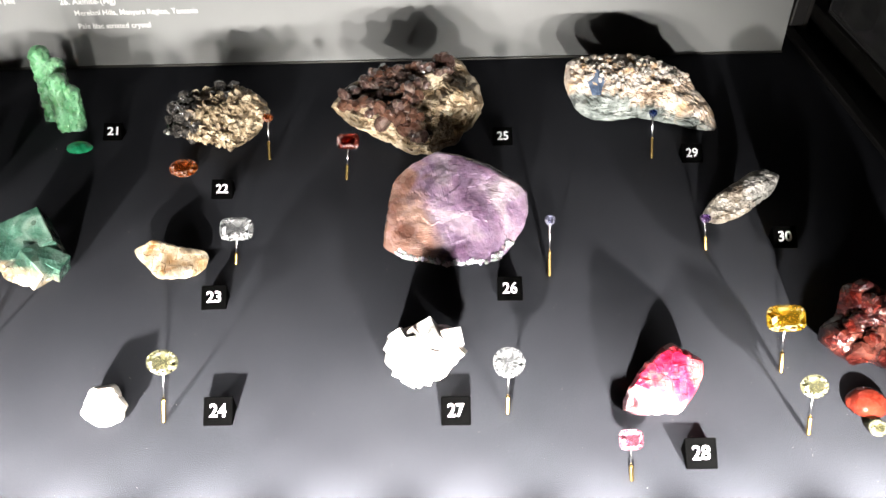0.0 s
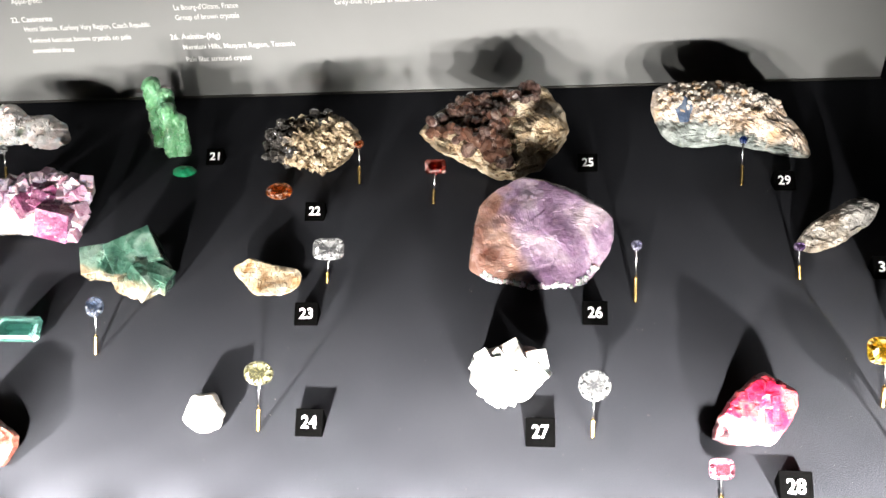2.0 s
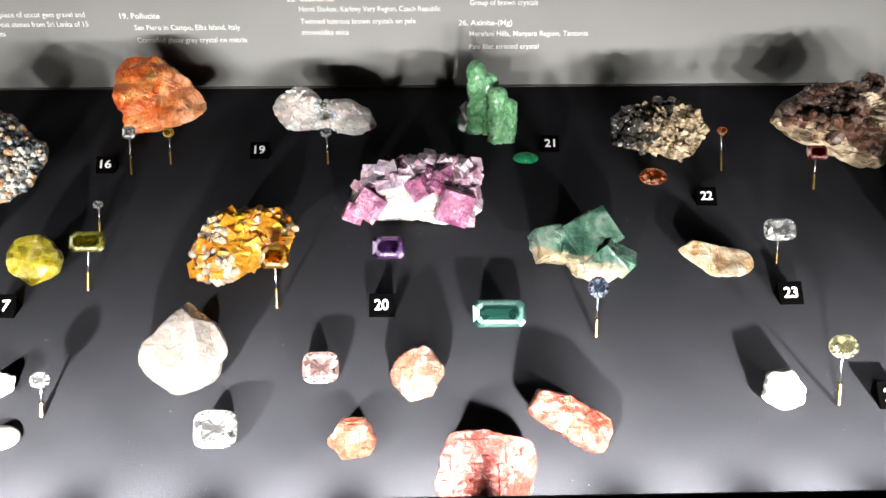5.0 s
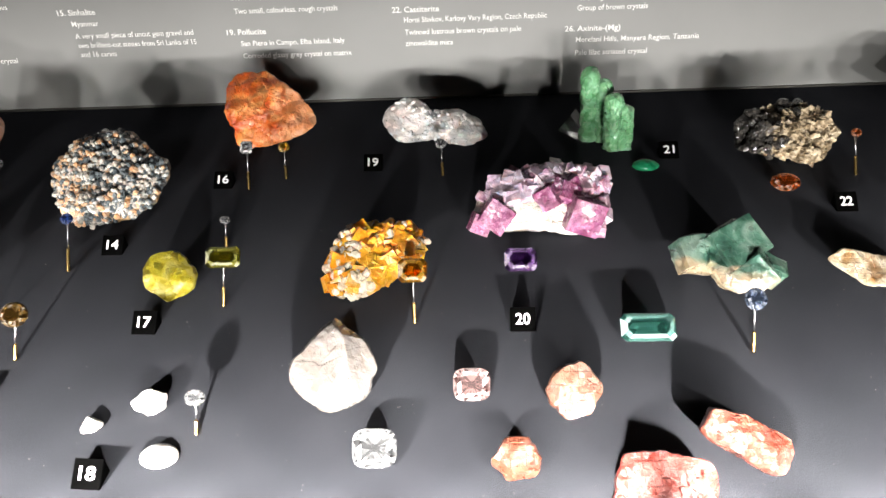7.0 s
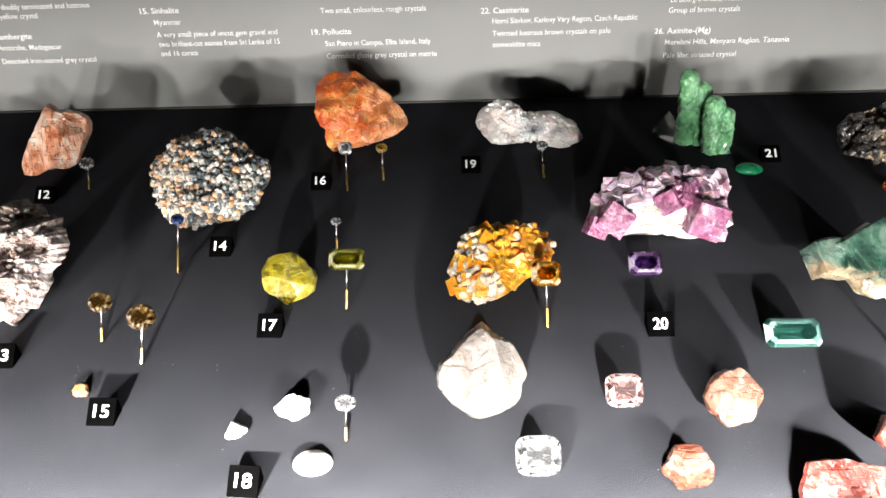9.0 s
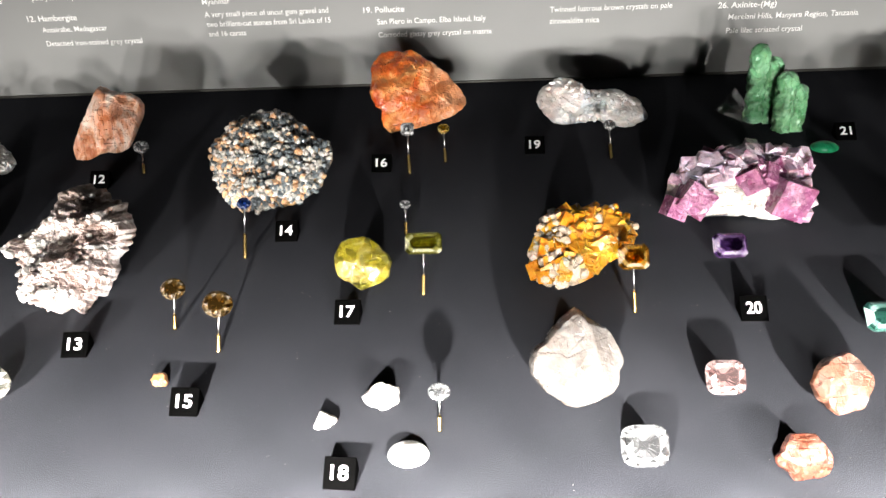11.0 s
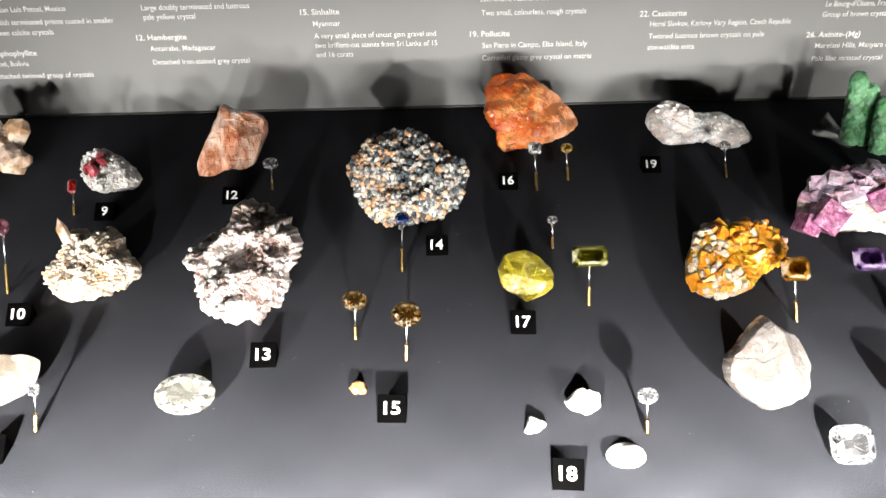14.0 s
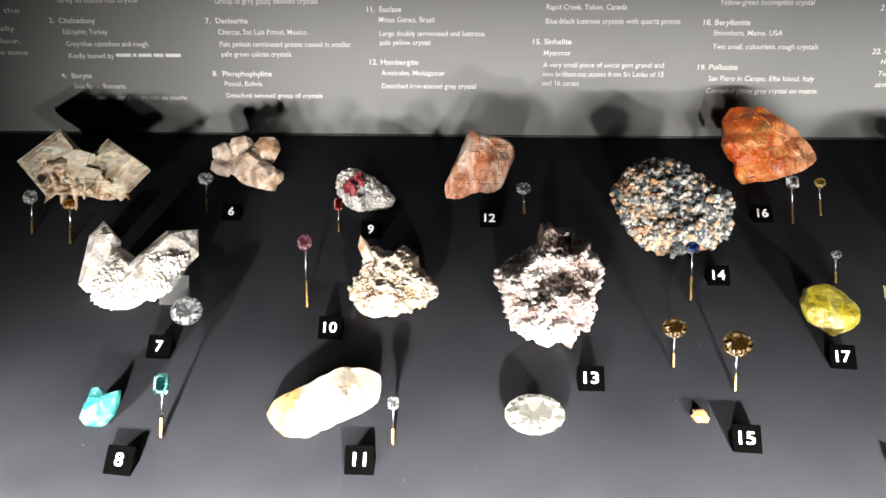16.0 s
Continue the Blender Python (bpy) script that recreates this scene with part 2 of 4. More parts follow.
bar = thing("light_bar", "black metal light bar along the front edge of the case", "light bar", (-0.7, BAR_Y, 0))
part("housing", box_mesh("housing", (-1.05, -0.045, BAR_Z - 0.006), (1.05, -0.003, BAR_Z), BLACK_METAL, 0.0012), bar)
part("front_face", box_mesh("front_face", (-1.05, -0.047, -0.03), (1.05, -0.0452, BAR_Z), BLACK_METAL, 0.0006), bar)
for lx in LAMP_X:
    part("lamp_head", lathe("lamp_head", [(0.004, 0.0), (0.0058, 0.001), (0.0058, 0.008), (0.003, 0.010)], BLACK_METAL, 10), bar, "", pose(lx + 0.7, -0.008, BAR_Z - 0.0095, 84, 0, 0))

# the case's far end: channel, side glass and corner post
end = thing("case_end", "dark metal end frame of the case with side glass", "case frame", (0.325, 0.4, 0))
part("channel", box_mesh("channel", (-0.008, -0.30, 0.0002), (0.0, 0.30, 0.005), BLACK_METAL, 0.001), end)
part("outer_channel", box_mesh("outer_channel", (0.035, -0.30, -0.01), (0.05, 0.42, 0.008), GREY_METAL, 0.001), end)
part("sill", box_mesh("sill", (0.0055, -0.30, -0.03), (0.2, 0.5, -0.012), BLACK_METAL, 0.001), end)
part("corner_post", box_mesh("corner_post", (-0.006, 0.215, 0.0065), (0.008, 0.235, 0.42), BLACK_METAL, 0.002), end)
part("corner_post", box_mesh("corner_post", (0.012, 0.235, -0.011), (0.022, 0.26, 0.42), GREY_METAL, 0.002), end)
part("corner_post", box_mesh("corner_post", (0.052, 0.235, -0.011), (0.09, 0.27, 0.42), BLACK_METAL, 0.002), end)
part("side_glass", box_mesh("side_glass", (0.0395, -0.30, 0.0085), (0.0435, 0.24, 0.42), GLASS), end)

for nm, lo, hi, lab in (
    ("floor", (-4, -3, -1.0), (3, 3, -0.95), "dark gallery floor"),
    ("ceiling", (-4, -3, 2.0), (3, 3, 2.05), "dark gallery ceiling"),
    ("wall_north", (-4, 2.0, -0.95), (3, 2.1, 2.0), "dark gallery wall behind the case"),
    ("wall_south", (-4, -3, -0.95), (3, -2.9, 2.0), "dark gallery wall"),
    ("wall_west", (-4, -2.9, -0.95), (-3.9, 2.0, 2.0), "dark gallery wall"),
    ("wall_east", (2.9, -2.9, -0.95), (3, 2.0, 2.0), "dark gallery wall"),
    ("plinth", (-1.75, 0.04, -0.95), (0.4, 0.66, -0.04), "black plinth that carries the display case"),
):
    tagged(new(nm, box_mesh(nm, lo, hi, DARK_WALL)), lab, nm.split("_")[0], kind="structure")

# ---- captions on the panel: left edge, width, height of the line's middle, heading or not, words ----
CAPTIONS = [
    (-1.257, 0.027, 0.1139, 0, "of the"), (-1.257, 0.018, 0.0982, 0, "cally"), (-1.265, 0.028, 0.0870, 0, "colour,"), (-1.267, 0.034, 0.0768, 0, "the same"),
    (-1.193, 0.072, 0.1228, 0, "Grey to colourless crystal"), (-1.205, 0.042, 0.1051, 1, "3.  Chalcedony"), (-1.195, 0.041, 0.0953, 0, "Eskişehir, Turkey"),
    (-1.195, 0.076, 0.0846, 0, "Grey-blue cabochon and rough"), (-1.195, 0.042, 0.0738, 0, "Kindly loaned by"),
    (-1.207, 0.029, 0.0555, 1, "4.  Baryte"), (-1.197, 0.049, 0.0458, 0, "Baia Sprie, Romania"), (-1.197, 0.105, 0.0353, 0, "Intergrown tabular grey crystals on matrix"),
    (-1.052, 0.091, 0.1218, 0, "Group of grey glassy twinned crystals"), (-1.063, 0.038, 0.1051, 1, "7.  Danburite"), (-1.053, 0.080, 0.0953, 0, "Charcas, San Luis Potosí, Mexico"),
    (-1.053, 0.119, 0.0846, 0, "Pale pinkish terminated prisms coated in smaller"), (-1.053, 0.064, 0.0758, 0, "pale green calcite crystals"),
    (-1.064, 0.055, 0.0579, 1, "8.  Phosphophyllite"), (-1.054, 0.035, 0.0487, 0, "Potosí, Bolivia"), (-1.054, 0.090, 0.0377, 0, "Detached twinned group of crystals"),
    (-0.918, 0.030, 0.1149, 1, "11.  Euclase"), (-0.908, 0.049, 0.1061, 0, "Minas Gerais, Brazil"), (-0.908, 0.093, 0.0943, 0, "Large doubly terminated and lustrous"),
    (-0.908, 0.045, 0.0865, 0, "pale yellow crystal"), (-0.918, 0.044, 0.0690, 1, "12. Hambergite"), (-0.908, 0.058, 0.0593, 0, "Antsirabe, Madagascar"), (-0.908, 0.086, 0.0473, 0, "Detached iron-stained grey crystal"),
    (-0.762, 0.069, 0.1169, 0, "Rapid Creek, Yukon, Canada"), (-0.762, 0.116, 0.1051, 0, "Blue-black lustrous crystals with quartz prisms"),
    (-0.772, 0.034, 0.0875, 1, "15. Sinhalite"), (-0.762, 0.024, 0.0777, 0, "Myanmar"), (-0.762, 0.107, 0.0671, 0, "A very small piece of uncut gem gravel and"),
    (-0.762, 0.108, 0.0588, 0, "two brilliant-cut stones from Sri Lanka of 15"), (-0.762, 0.033, 0.0506, 0, "and 16 carats"),
    (-0.615, 0.079, 0.1209, 0, "Yellow-green incomplete crystal"), (-0.626, 0.040, 0.1041, 1, "18. Beryllonite"), (-0.616, 0.059, 0.0953, 0, "Stoneham, Maine, USA"),
    (-0.615, 0.091, 0.0836, 0, "Two small, colourless, rough crystals"), (-0.625, 0.035, 0.0656, 1, "19. Pollucite"), (-0.614, 0.093, 0.0555, 0, "San Piero in Campo, Elba Island, Italy"),
    (-0.614, 0.098, 0.0444, 0, "Corroded glassy grey crystal on matrix"),
    (-0.477, 0.041, 0.0797, 1, "22. Cassiterite"), (-0.467, 0.124, 0.0709, 0, "Horní Slavkov, Karlovy Vary Region, Czech Republic"), (-0.467, 0.102, 0.0603, 0, "Twinned lustrous brown crystals on pale"), (-0.467, 0.042, 0.0506, 0, "zinnwaldite mica"),
    (-0.480, 0.044, 0.1164, 1, "21. Smithsonite"), (-0.470, 0.040, 0.1071, 0, "Tsumeb, Namibia"), (-0.470, 0.030, 0.0963, 0, "Apple-green"),
    (-0.316, 0.060, 0.0846, 0, "Le Bourg-d'Oisans, France"), (-0.317, 0.060, 0.0758, 0, "Group of brown crystals"), (-0.327, 0.048, 0.0584, 1, "26. Axinite-(Mg)"),
    (-0.317, 0.107, 0.0487, 0, "Merelani Hills, Manyara Region, Tanzania"), (-0.317, 0.063, 0.0372, 0, "Pale lilac striated crystal"),
    (-0.168, 0.090, 0.0836, 0, "Grey-blue crystals in white natrolite"), (-0.019, 0.086, 0.0826, 0, "Dark amber-brown crystal"),
]
for lx, wide, z, head, words in CAPTIONS:
    high = 0.0048 if head else 0.0046
    part("caption_line", lettering(words, INK, high, wide, 0.011 if head else 0.004), panel, "", pose(lx, -0.0006, z - high / 2, 90, 0, 0))
for k, (bx, bw) in enumerate(((-1.151, 0.014), (-1.135, 0.003), (-1.130, 0.012), (-1.116, 0.009), (-1.105, 0.014))):
    part("caption_bar", box_mesh("caption_bar", (bx, -0.0004, 0.0728), (bx + bw, -0.0001, 0.0758), INK), panel)

# ---- number tiles ----
def wedge(w, d, front, back, mat):
    v = [(-w, -d, 0), (w, -d, 0), (w, d, 0), (-w, d, 0), (-w, -d, front), (w, -d, front), (w, d, back), (-w, d, back)]
    f = [(3, 2, 1, 0), (4, 5, 6, 7), (0, 1, 5, 4), (1, 2, 6, 5), (2, 3, 7, 6), (3, 0, 4, 7)]
    me = mesh_of("block", v, f, mat)
    bm = bmesh.new()
    bm.from_mesh(me)
    bmesh.ops.bevel(bm, geom=bm.edges[:], offset=0.0003, segments=1, affect="EDGES")
    bm.to_mesh(me)
    bm.free()
    return me


TILE = wedge(0.0074, 0.0056, 0.0006, 0.0094, BLACK_ACRYLIC)
TILES = [
    (26, 0.039, 0.285, 0), (27, 0.006, 0.200, 0), (28, 0.121, 0.174, 0), (24, -0.114, 0.202, 0), (23, -0.135, 0.282, 1), (22, -0.154, 0.387, 0),
    (25, 0.045, 0.446, 0), (29, 0.180, 0.419, 0), (30, 0.214, 0.326, 0), (21, -0.257, 0.464, 0), (18, -0.597, 0.173, -4), (17, -0.607, 0.278, -2),
    (14, -0.657, 0.356, 0), (16, -0.602, 0.437, 0), (19, -0.488, 0.457, 0), (20, -0.383, 0.275, 0), (11, -0.878, 0.195, 0), (13, -0.755, 0.256, 0),
    (15, -0.681, 0.215, -2), (12, -0.810, 0.425, 0), (9, -0.899, 0.407, 0), (10, -0.910, 0.295, 0), (6, -1.011, 0.430, 0), (8, -0.999, 0.191, -5),
    (7, -1.010, 0.275, -2), (4, -1.094, 0.392, -3),
]
SLOPE = math.degrees(math.atan2(0.0088, 0.0112))
for num, tx, ty, turn in TILES:
    t = thing("number_tile", "small black acrylic tile with white number %d" % num, "number tile", (tx, ty, 0), "number tiles on the board")
    t.rotation_euler = (0, 0, radians(turn))
    part("block", TILE, t)
    wide = 0.0044 if num < 10 else (0.0084 if num != 11 else 0.0066)
    part("numeral", lettering(str(num), INK, 0.0064, wide, 0.017), t, "white numeral", pose(-wide / 2, -0.0024, 0.00325, SLOPE, 0, 0))


# ---- mineral specimens ----
def outline(radii, a):
    n = len(radii)
    k = (a / (2 * math.pi) * n) % n
    i = int(k)
    return (radii[i] + (radii[(i + 1) % n] - radii[i]) * (k - i)) / 1000


class Rock:
    """A rough stone: an outline by its radii in a plane that leans back by `tilt`, a front that bulges by `thick`,
    shaped by chipped faces and rough relief, and a flat foot on the board."""

    def __init__(self, at, tilt, radii, thick, faces=0, rough=0.12, fine=0.03, around=128, rings=36, seed=1, back=0.6, square=3.0, jag=0.03, freq=55, chip=None, chips=1.6, ridge=0.0, deep=0.82):
        rnd = random.Random(seed)
        th = radians(tilt)
        radii = [k * (1.035 if faces else 1.01) for k in radii]
        self.U, self.V, self.N = Vector((1, 0, 0)), Vector((0, math.cos(th), math.sin(th))), Vector((0, -math.sin(th), math.cos(th)))
        self.W = Vector((0, -at[1] - 0.03, 0.29 - at[2])).normalized()  # the front swells towards the lamps
        T, mean = thick / 1000, sum(radii) / len(radii) / 1000
        self.around, self.rings = around, rings
        chip = (0.014 if faces else 0.02) if chip is None else chip
        rough = rough * 0.6 if faces else rough
        off = Vector((seed * 3.1, seed * 1.7, seed * 0.9))
        planes = []
        for _ in range(faces):
            a, s = rnd.uniform(0, 2 * math.pi), math.sqrt(rnd.random()) * 0.95
            r = outline(radii, a) * s
            h = T * (1 - s ** square) ** 0.6 * rnd.uniform(deep, 1.08)
            g = -T * rnd.uniform(0.3, 1.5) * s ** 1.5 / mean
            b = a + rnd.uniform(-0.7, 0.7)
            planes.append((r * math.cos(a), r * math.sin(a), h, g * math.cos(b) + rnd.uniform(-0.18, 0.18), g * math.sin(b) + rnd.uniform(-0.18, 0.18)))
        base = Vector((at[0], at[1], 0))
        self.origin = base
        c = self.centre = Vector(at) - base + self.V * mean * 0.035
        self.v, f = [], []
        backs = 7
        for j in range(rings + backs):
            front = j < rings
            s = (j + 0.35) / (rings - 0.65) if front else 1 - (j - rings + 1) / (backs + 0.4)
            s = min(1.0, s)
            for i in range(around):
                a = 2 * math.pi * i / around
                edge = 1 + jag * noise.noise(Vector((math.cos(a) * 4, math.sin(a) * 4, 0)) + off) + jag * 0.6 * noise.noise(Vector((math.cos(a) * 13, math.sin(a) * 13, 2)) + off)
                r = outline(radii, a) * s * edge
                u, v = r * math.cos(a), r * math.sin(a)
                dome = T * max(0.0, 1 - s ** square) ** 0.6
                if front:
                    w = dome
                    if planes:
                        w = min(dome * 1.12, min(h + gx * (u - pu) + gy * (v - pv) for pu, pv, h, gx, gy in planes))
                    q = Vector((u, v, w)) * freq + off
                    fade = min(1.0, (1 - s) * 6)
                    w += fade * mean * (rough * (noise.hetero_terrain(q, 0.9, 2.2, 5, 0.6) - 0.8) * 0.5 + fine * (noise.cell(q * 5) - 0.5))
                    if ridge:
                        w += fade * mean * ridge * (noise.ridged_multi_fractal(q * 1.3, 0.75, 2.3, 6, 1.0, 2.0) - 1.0)
                    if chip:
                        q2 = q * (chips / freq / mean)
                        near = noise.voronoi(q2)[1][0]
                        w += fade * mean * chip * (noise.cell_vector(near * 31.7) - Vector((0.5, 0.5, 0.5))).dot(q2 - near) * 4
                    w = max(w, -0.2 * T)
                else:
                    w = -back * dome
                p = c + self.U * u + self.V * v + self.W * w
                p.z = max(p.z, 0.0004)
                self.v.append(p)
        n = around
        for j in range(rings + backs - 1):
            for i in range(n):
                f.append((j * n + i, j * n + (i + 1) % n, (j + 1) * n + (i + 1) % n, (j + 1) * n + i))
        f.append(tuple(range(n))[::-1])
        f.append(tuple(range((rings + backs - 1) * n, (rings + backs) * n)))
        self.f = [tuple(reversed(q)) for q in f]

    def mesh(self, name, mat, smooth=False):
        return mesh_of(name, self.v, self.f, mat, smooth)

    def place(self, u, v, w, spin=0.0, nod=0.0, turn=0.0):
        """A pose on the stone: u across, v up along its slope, w out of it (mm); spin turns it in that slope."""
        m = Matrix.Identity(4)
        for k, axis in enumerate((self.U, -self.N, self.V)):
            for i in range(3):
                m[i][k] = axis[i]
        return Matrix.Translation(self.centre + (self.U * u + self.V * v + self.W * w) / 1000) @ m @ pose(0, 0, 0, nod, spin, turn)

    def spot(self, a, s):
        """The place and normal on the front at an angle and a share of the radius."""
        n = self.around
        j = max(0, min(self.rings - 2, int(s * (self.rings - 1))))
        i = int(a / (2 * math.pi) * n) % n
        p = self.v[j * n + i]
        e1 = self.v[j * n + (i + 3) % n] - self.v[j * n + (i - 3) % n]
        e2 = self.v[min(self.rings - 1, j + 2) * n + i] - self.v[max(0, j - 2) * n + i]
        nr = e2.cross(e1)
        if nr.length < 1e-12 or nr.dot(self.W) < 0:
            nr = -nr if nr.length > 1e-12 else self.W.copy()
        return p, (nr.normalized() + self.W * 0.4).normalized()


def specimen(name, label, at, tilt, radii, thick, mat, smooth=False, **how):
    r = Rock(at, tilt, radii, thick, **how)
    ob = thing(name, label, "mineral", r.origin, "mineral specimens on the board")
    part("stone", r.mesh("stone", mat, smooth), ob)
    return ob, r


def crystal(kind, mat, seed=0):
    """One crystal of unit size that grows along z from a buried foot: prism, cube, blade or grain."""
    rnd = random.Random(seed)
    if kind == "cube":
        return box_mesh("crystal", (-0.5, -0.5, -0.5), (0.5, 0.5, 0.5), mat, 0.03)
    sides = {"prism": 6, "blade": 4, "grain": 7}[kind]
    flat = {"prism": 1.0, "blade": 0.35, "grain": 0.8}[kind]
    v, f = [], []
    for z, r in {"prism": ((-0.3, 0.3), (0.62, 0.27)), "blade": ((-0.3, 0.3), (0.35, 0.42)), "grain": ((-0.4, 0.3), (0.15, 0.42), (0.45, 0.33))}[kind]:
        v += [(r * math.cos(2 * math.pi * k / sides) * rnd.uniform(0.85, 1.1), r * flat * math.sin(2 * math.pi * k / sides) * rnd.uniform(0.85, 1.1), z + rnd.uniform(-0.04, 0.04)) for k in range(sides)]
    top = len(v)
    v.append((rnd.uniform(-0.12, 0.12), rnd.uniform(-0.1, 0.1) * flat, {"prism": 0.95, "blade": 0.9, "grain": 0.56}[kind]))
    for j in range(top // sides - 1):
        for k in range(sides):
            a, b = j * sides + k, j * sides + (k + 1) % sides
            f.append((a, b, b + sides, a + sides))
    for k in range(sides):
        f.append((top - sides + k, top - sides + (k + 1) % sides, top))
    f.append(tuple(range(sides))[::-1])
    return mesh_of("crystal", v, f, mat)


def turned(p, normal, size, rnd, wild=0.5):
    w = Vector([rnd.uniform(-wild, wild) for _ in range(3)])
    q = (normal + w).normalized().to_track_quat("Z", "Y").to_matrix().to_4x4()
    sx = rnd.uniform(0.8, 1.2)
    return Matrix.Translation(p) @ q @ pose(0, 0, 0, 0, 0, rnd.uniform(0, 360)) @ Matrix.Diagonal((size[0] * sx, size[0], size[1] * rnd.uniform(0.75, 1.25), 1))


def grow(ob, rock, kind, mats, count, size, seed=1, where=(0, 6.283, 0, 0.97), wild=0.5, lone=16, name="crystal"):
    """Crystals on a rock's front: the first ones as parts of their own, the rest joined into one part."""
    rnd = random.Random(seed)
    masters = [crystal(kind, m, seed * 7 + k) for m in mats for k in range(2)]
    v, f, slots = [], [], []
    for k in range(count):
        a, s = rnd.uniform(where[0], where[1]), math.sqrt(rnd.uniform(where[2] ** 2, where[3] ** 2))
        p, nr = rock.spot(a, s)
        big = rnd.uniform(0.7, 1.3)
        m = turned(p, nr, (size[0] * big, size[1] * big), rnd, wild)
        me = rnd.choice(masters)
        if k < lone:
            part(name, me, ob, "", m)
        else:
            n = len(v)
            v += [m @ q.co for q in me.vertices]
            f += [tuple(n + i for i in q.vertices) for q in me.polygons]
            slots += [mats.index(me.materials[0])] * len(me.polygons)
    if v:
        tagged(part(name + "_crust", mesh_of(name + "_crust", v, f, mats, False, slots), ob), kind="stuff")


M_BARYTE = mineral("baryte", [(0.55, 0.42, 0.27), (0.76, 0.64, 0.48), (0.84, 0.76, 0.62)], 60, 0.2, 0.15, 0.4, stretch=(1, 1, 3), clear=0.1, coat=0.5)
M_MATRIX = mineral("brown_matrix", [(0.42, 0.26, 0.14), (0.64, 0.47, 0.33), (0.74, 0.62, 0.5)], 160, 0.6, 0.6, 0.2)
M_MILK = mineral("milky_quartz", [(0.5, 0.45, 0.38), (0.64, 0.6, 0.55), (0.72, 0.7, 0.67)], 70, 0.28, 0.35, 0.3, clear=0.15, coat=0.4)
M_WHITE = mineral("white_crust", [(0.55, 0.5, 0.44), (0.7, 0.68, 0.64), (0.78, 0.77, 0.74)], 130, 0.75, 0.45, 0.2)
M_TANQ = mineral("iron_tinged_quartz", [(0.375, 0.232, 0.132), (0.675, 0.525, 0.408), (0.8, 0.671, 0.564)], 55, 0.22, 0.2, 0.4, clear=0.15, coat=0.6)
M_CHALK = mineral("chalky_matrix", [(0.5, 0.48, 0.45), (0.68, 0.66, 0.63), (0.78, 0.77, 0.75)], 140, 0.75, 0.6, 0.3)
M_GARNET = mineral("red_garnet", [(0.18, 0.02, 0.03), (0.35, 0.06, 0.07)], 200, 0.25, 0.3)
M_HAMB = mineral("iron_stained_crystal", [(0.442, 0.141, 0.0567), (0.728, 0.357, 0.214), (0.806, 0.637, 0.529)], 45, 0.25, 0.35, 0.15, stretch=(1.6, 1, 0.6), clear=0.25, coat=0.6, tilt=0.14, vary=0.08)
M_TEAL = mineral("teal_crystal", [(0.012, 0.204, 0.192), (0.036, 0.312, 0.288), (0.18, 0.432, 0.396)], 90, 0.12, 0.25, 0.3, clear=0.45, coat=0.8)
M_EUCLASE = mineral("pale_yellow_crystal", [(0.391, 0.332, 0.255), (0.476, 0.433, 0.357), (0.527, 0.493, 0.425)], 32, 0.25, 0.2, 0.3, clear=0.25, coat=0.6, zone=((-1, 0, 0.2), 0.016, 0.002, [(0.7, 0.5, 0.25), (0.75, 0.4, 0.06)], (-0.901, 0.230)))
M_CREAM = mineral("cream_matrix", [(0.34, 0.22, 0.11), (0.58, 0.5, 0.4), (0.7, 0.65, 0.58)], 130, 0.6, 0.7, 0.3)
M_PINKWHITE = mineral("pinkish_white_matrix", [(0.28, 0.2, 0.17), (0.54, 0.45, 0.42), (0.7, 0.65, 0.62)], 85, 0.5, 0.7, 0.3, zone=((0, 0.8, 0.6), 0.038, 0.004, [(0.1, 0.07, 0.05), (0.5, 0.4, 0.35)], (-0.774, 0.318)))
M_GREYROCK = mineral("blue_black_matrix", [(0.03, 0.045, 0.055), (0.1, 0.1, 0.1), (0.4, 0.24, 0.1)], 55, 0.4, 0.9, zone=((-1, 0, -0.7), 0.008, 0.01, [(0.42, 0.22, 0.08), (0.66, 0.5, 0.32)], (-0.678, 0.418)))
M_BLUEBLACK = mineral("blue_black_crystal", [(0.04, 0.05, 0.056), (0.13, 0.15, 0.16)], 200, 0.15, 0.2, clear=0.1, coat=0.8)
M_GRAINQ = mineral("pale_quartz_grain", [(0.357, 0.332, 0.297), (0.629, 0.595, 0.544)], 200, 0.2, 0.2, 0.3, clear=0.35, coat=0.6)
M_GRAINO = mineral("orange_quartz_grain", [(0.442, 0.23, 0.102), (0.561, 0.391, 0.264)], 200, 0.3, 0.2, 0.3)
M_ORANGE = mineral("orange_red_stone", [(0.46, 0.06, 0.008), (0.62, 0.14, 0.02), (0.68, 0.3, 0.1)], 40, 0.3, 0.45, 0.2, clear=0.3, coat=0.6, zone=((1, 0, -0.5), -0.002, 0.012, [(0.56, 0.17, 0.05), (0.66, 0.34, 0.18)], (-0.582, 0.512)))
M_YELLOW = mineral("yellow_crystal", [(0.168, 0.139, 0.005), (0.252, 0.215, 0.0175), (0.312, 0.273, 0.075)], 80, 0.12, 0.3, 0.3, clear=0.4, coat=0.8)
M_AMBER = mineral("amber_crystal", [(0.55, 0.2, 0.018), (0.748, 0.34, 0.045), (0.814, 0.52, 0.225)], 70, 0.25, 0.35, 0.5, clear=0.3, coat=0.3)
M_AMBERC = mineral("orange_cube", [(0.616, 0.231, 0.0126), (0.814, 0.399, 0.036)], 90, 0.25, 0.35, 0.6, clear=0.3, coat=0.3)
M_CLEARQ = mineral("greyish_quartz", [(0.55, 0.418, 0.297), (0.726, 0.616, 0.506)], 150, 0.15, 0.2, 0.3, clear=0.4, coat=0.8)
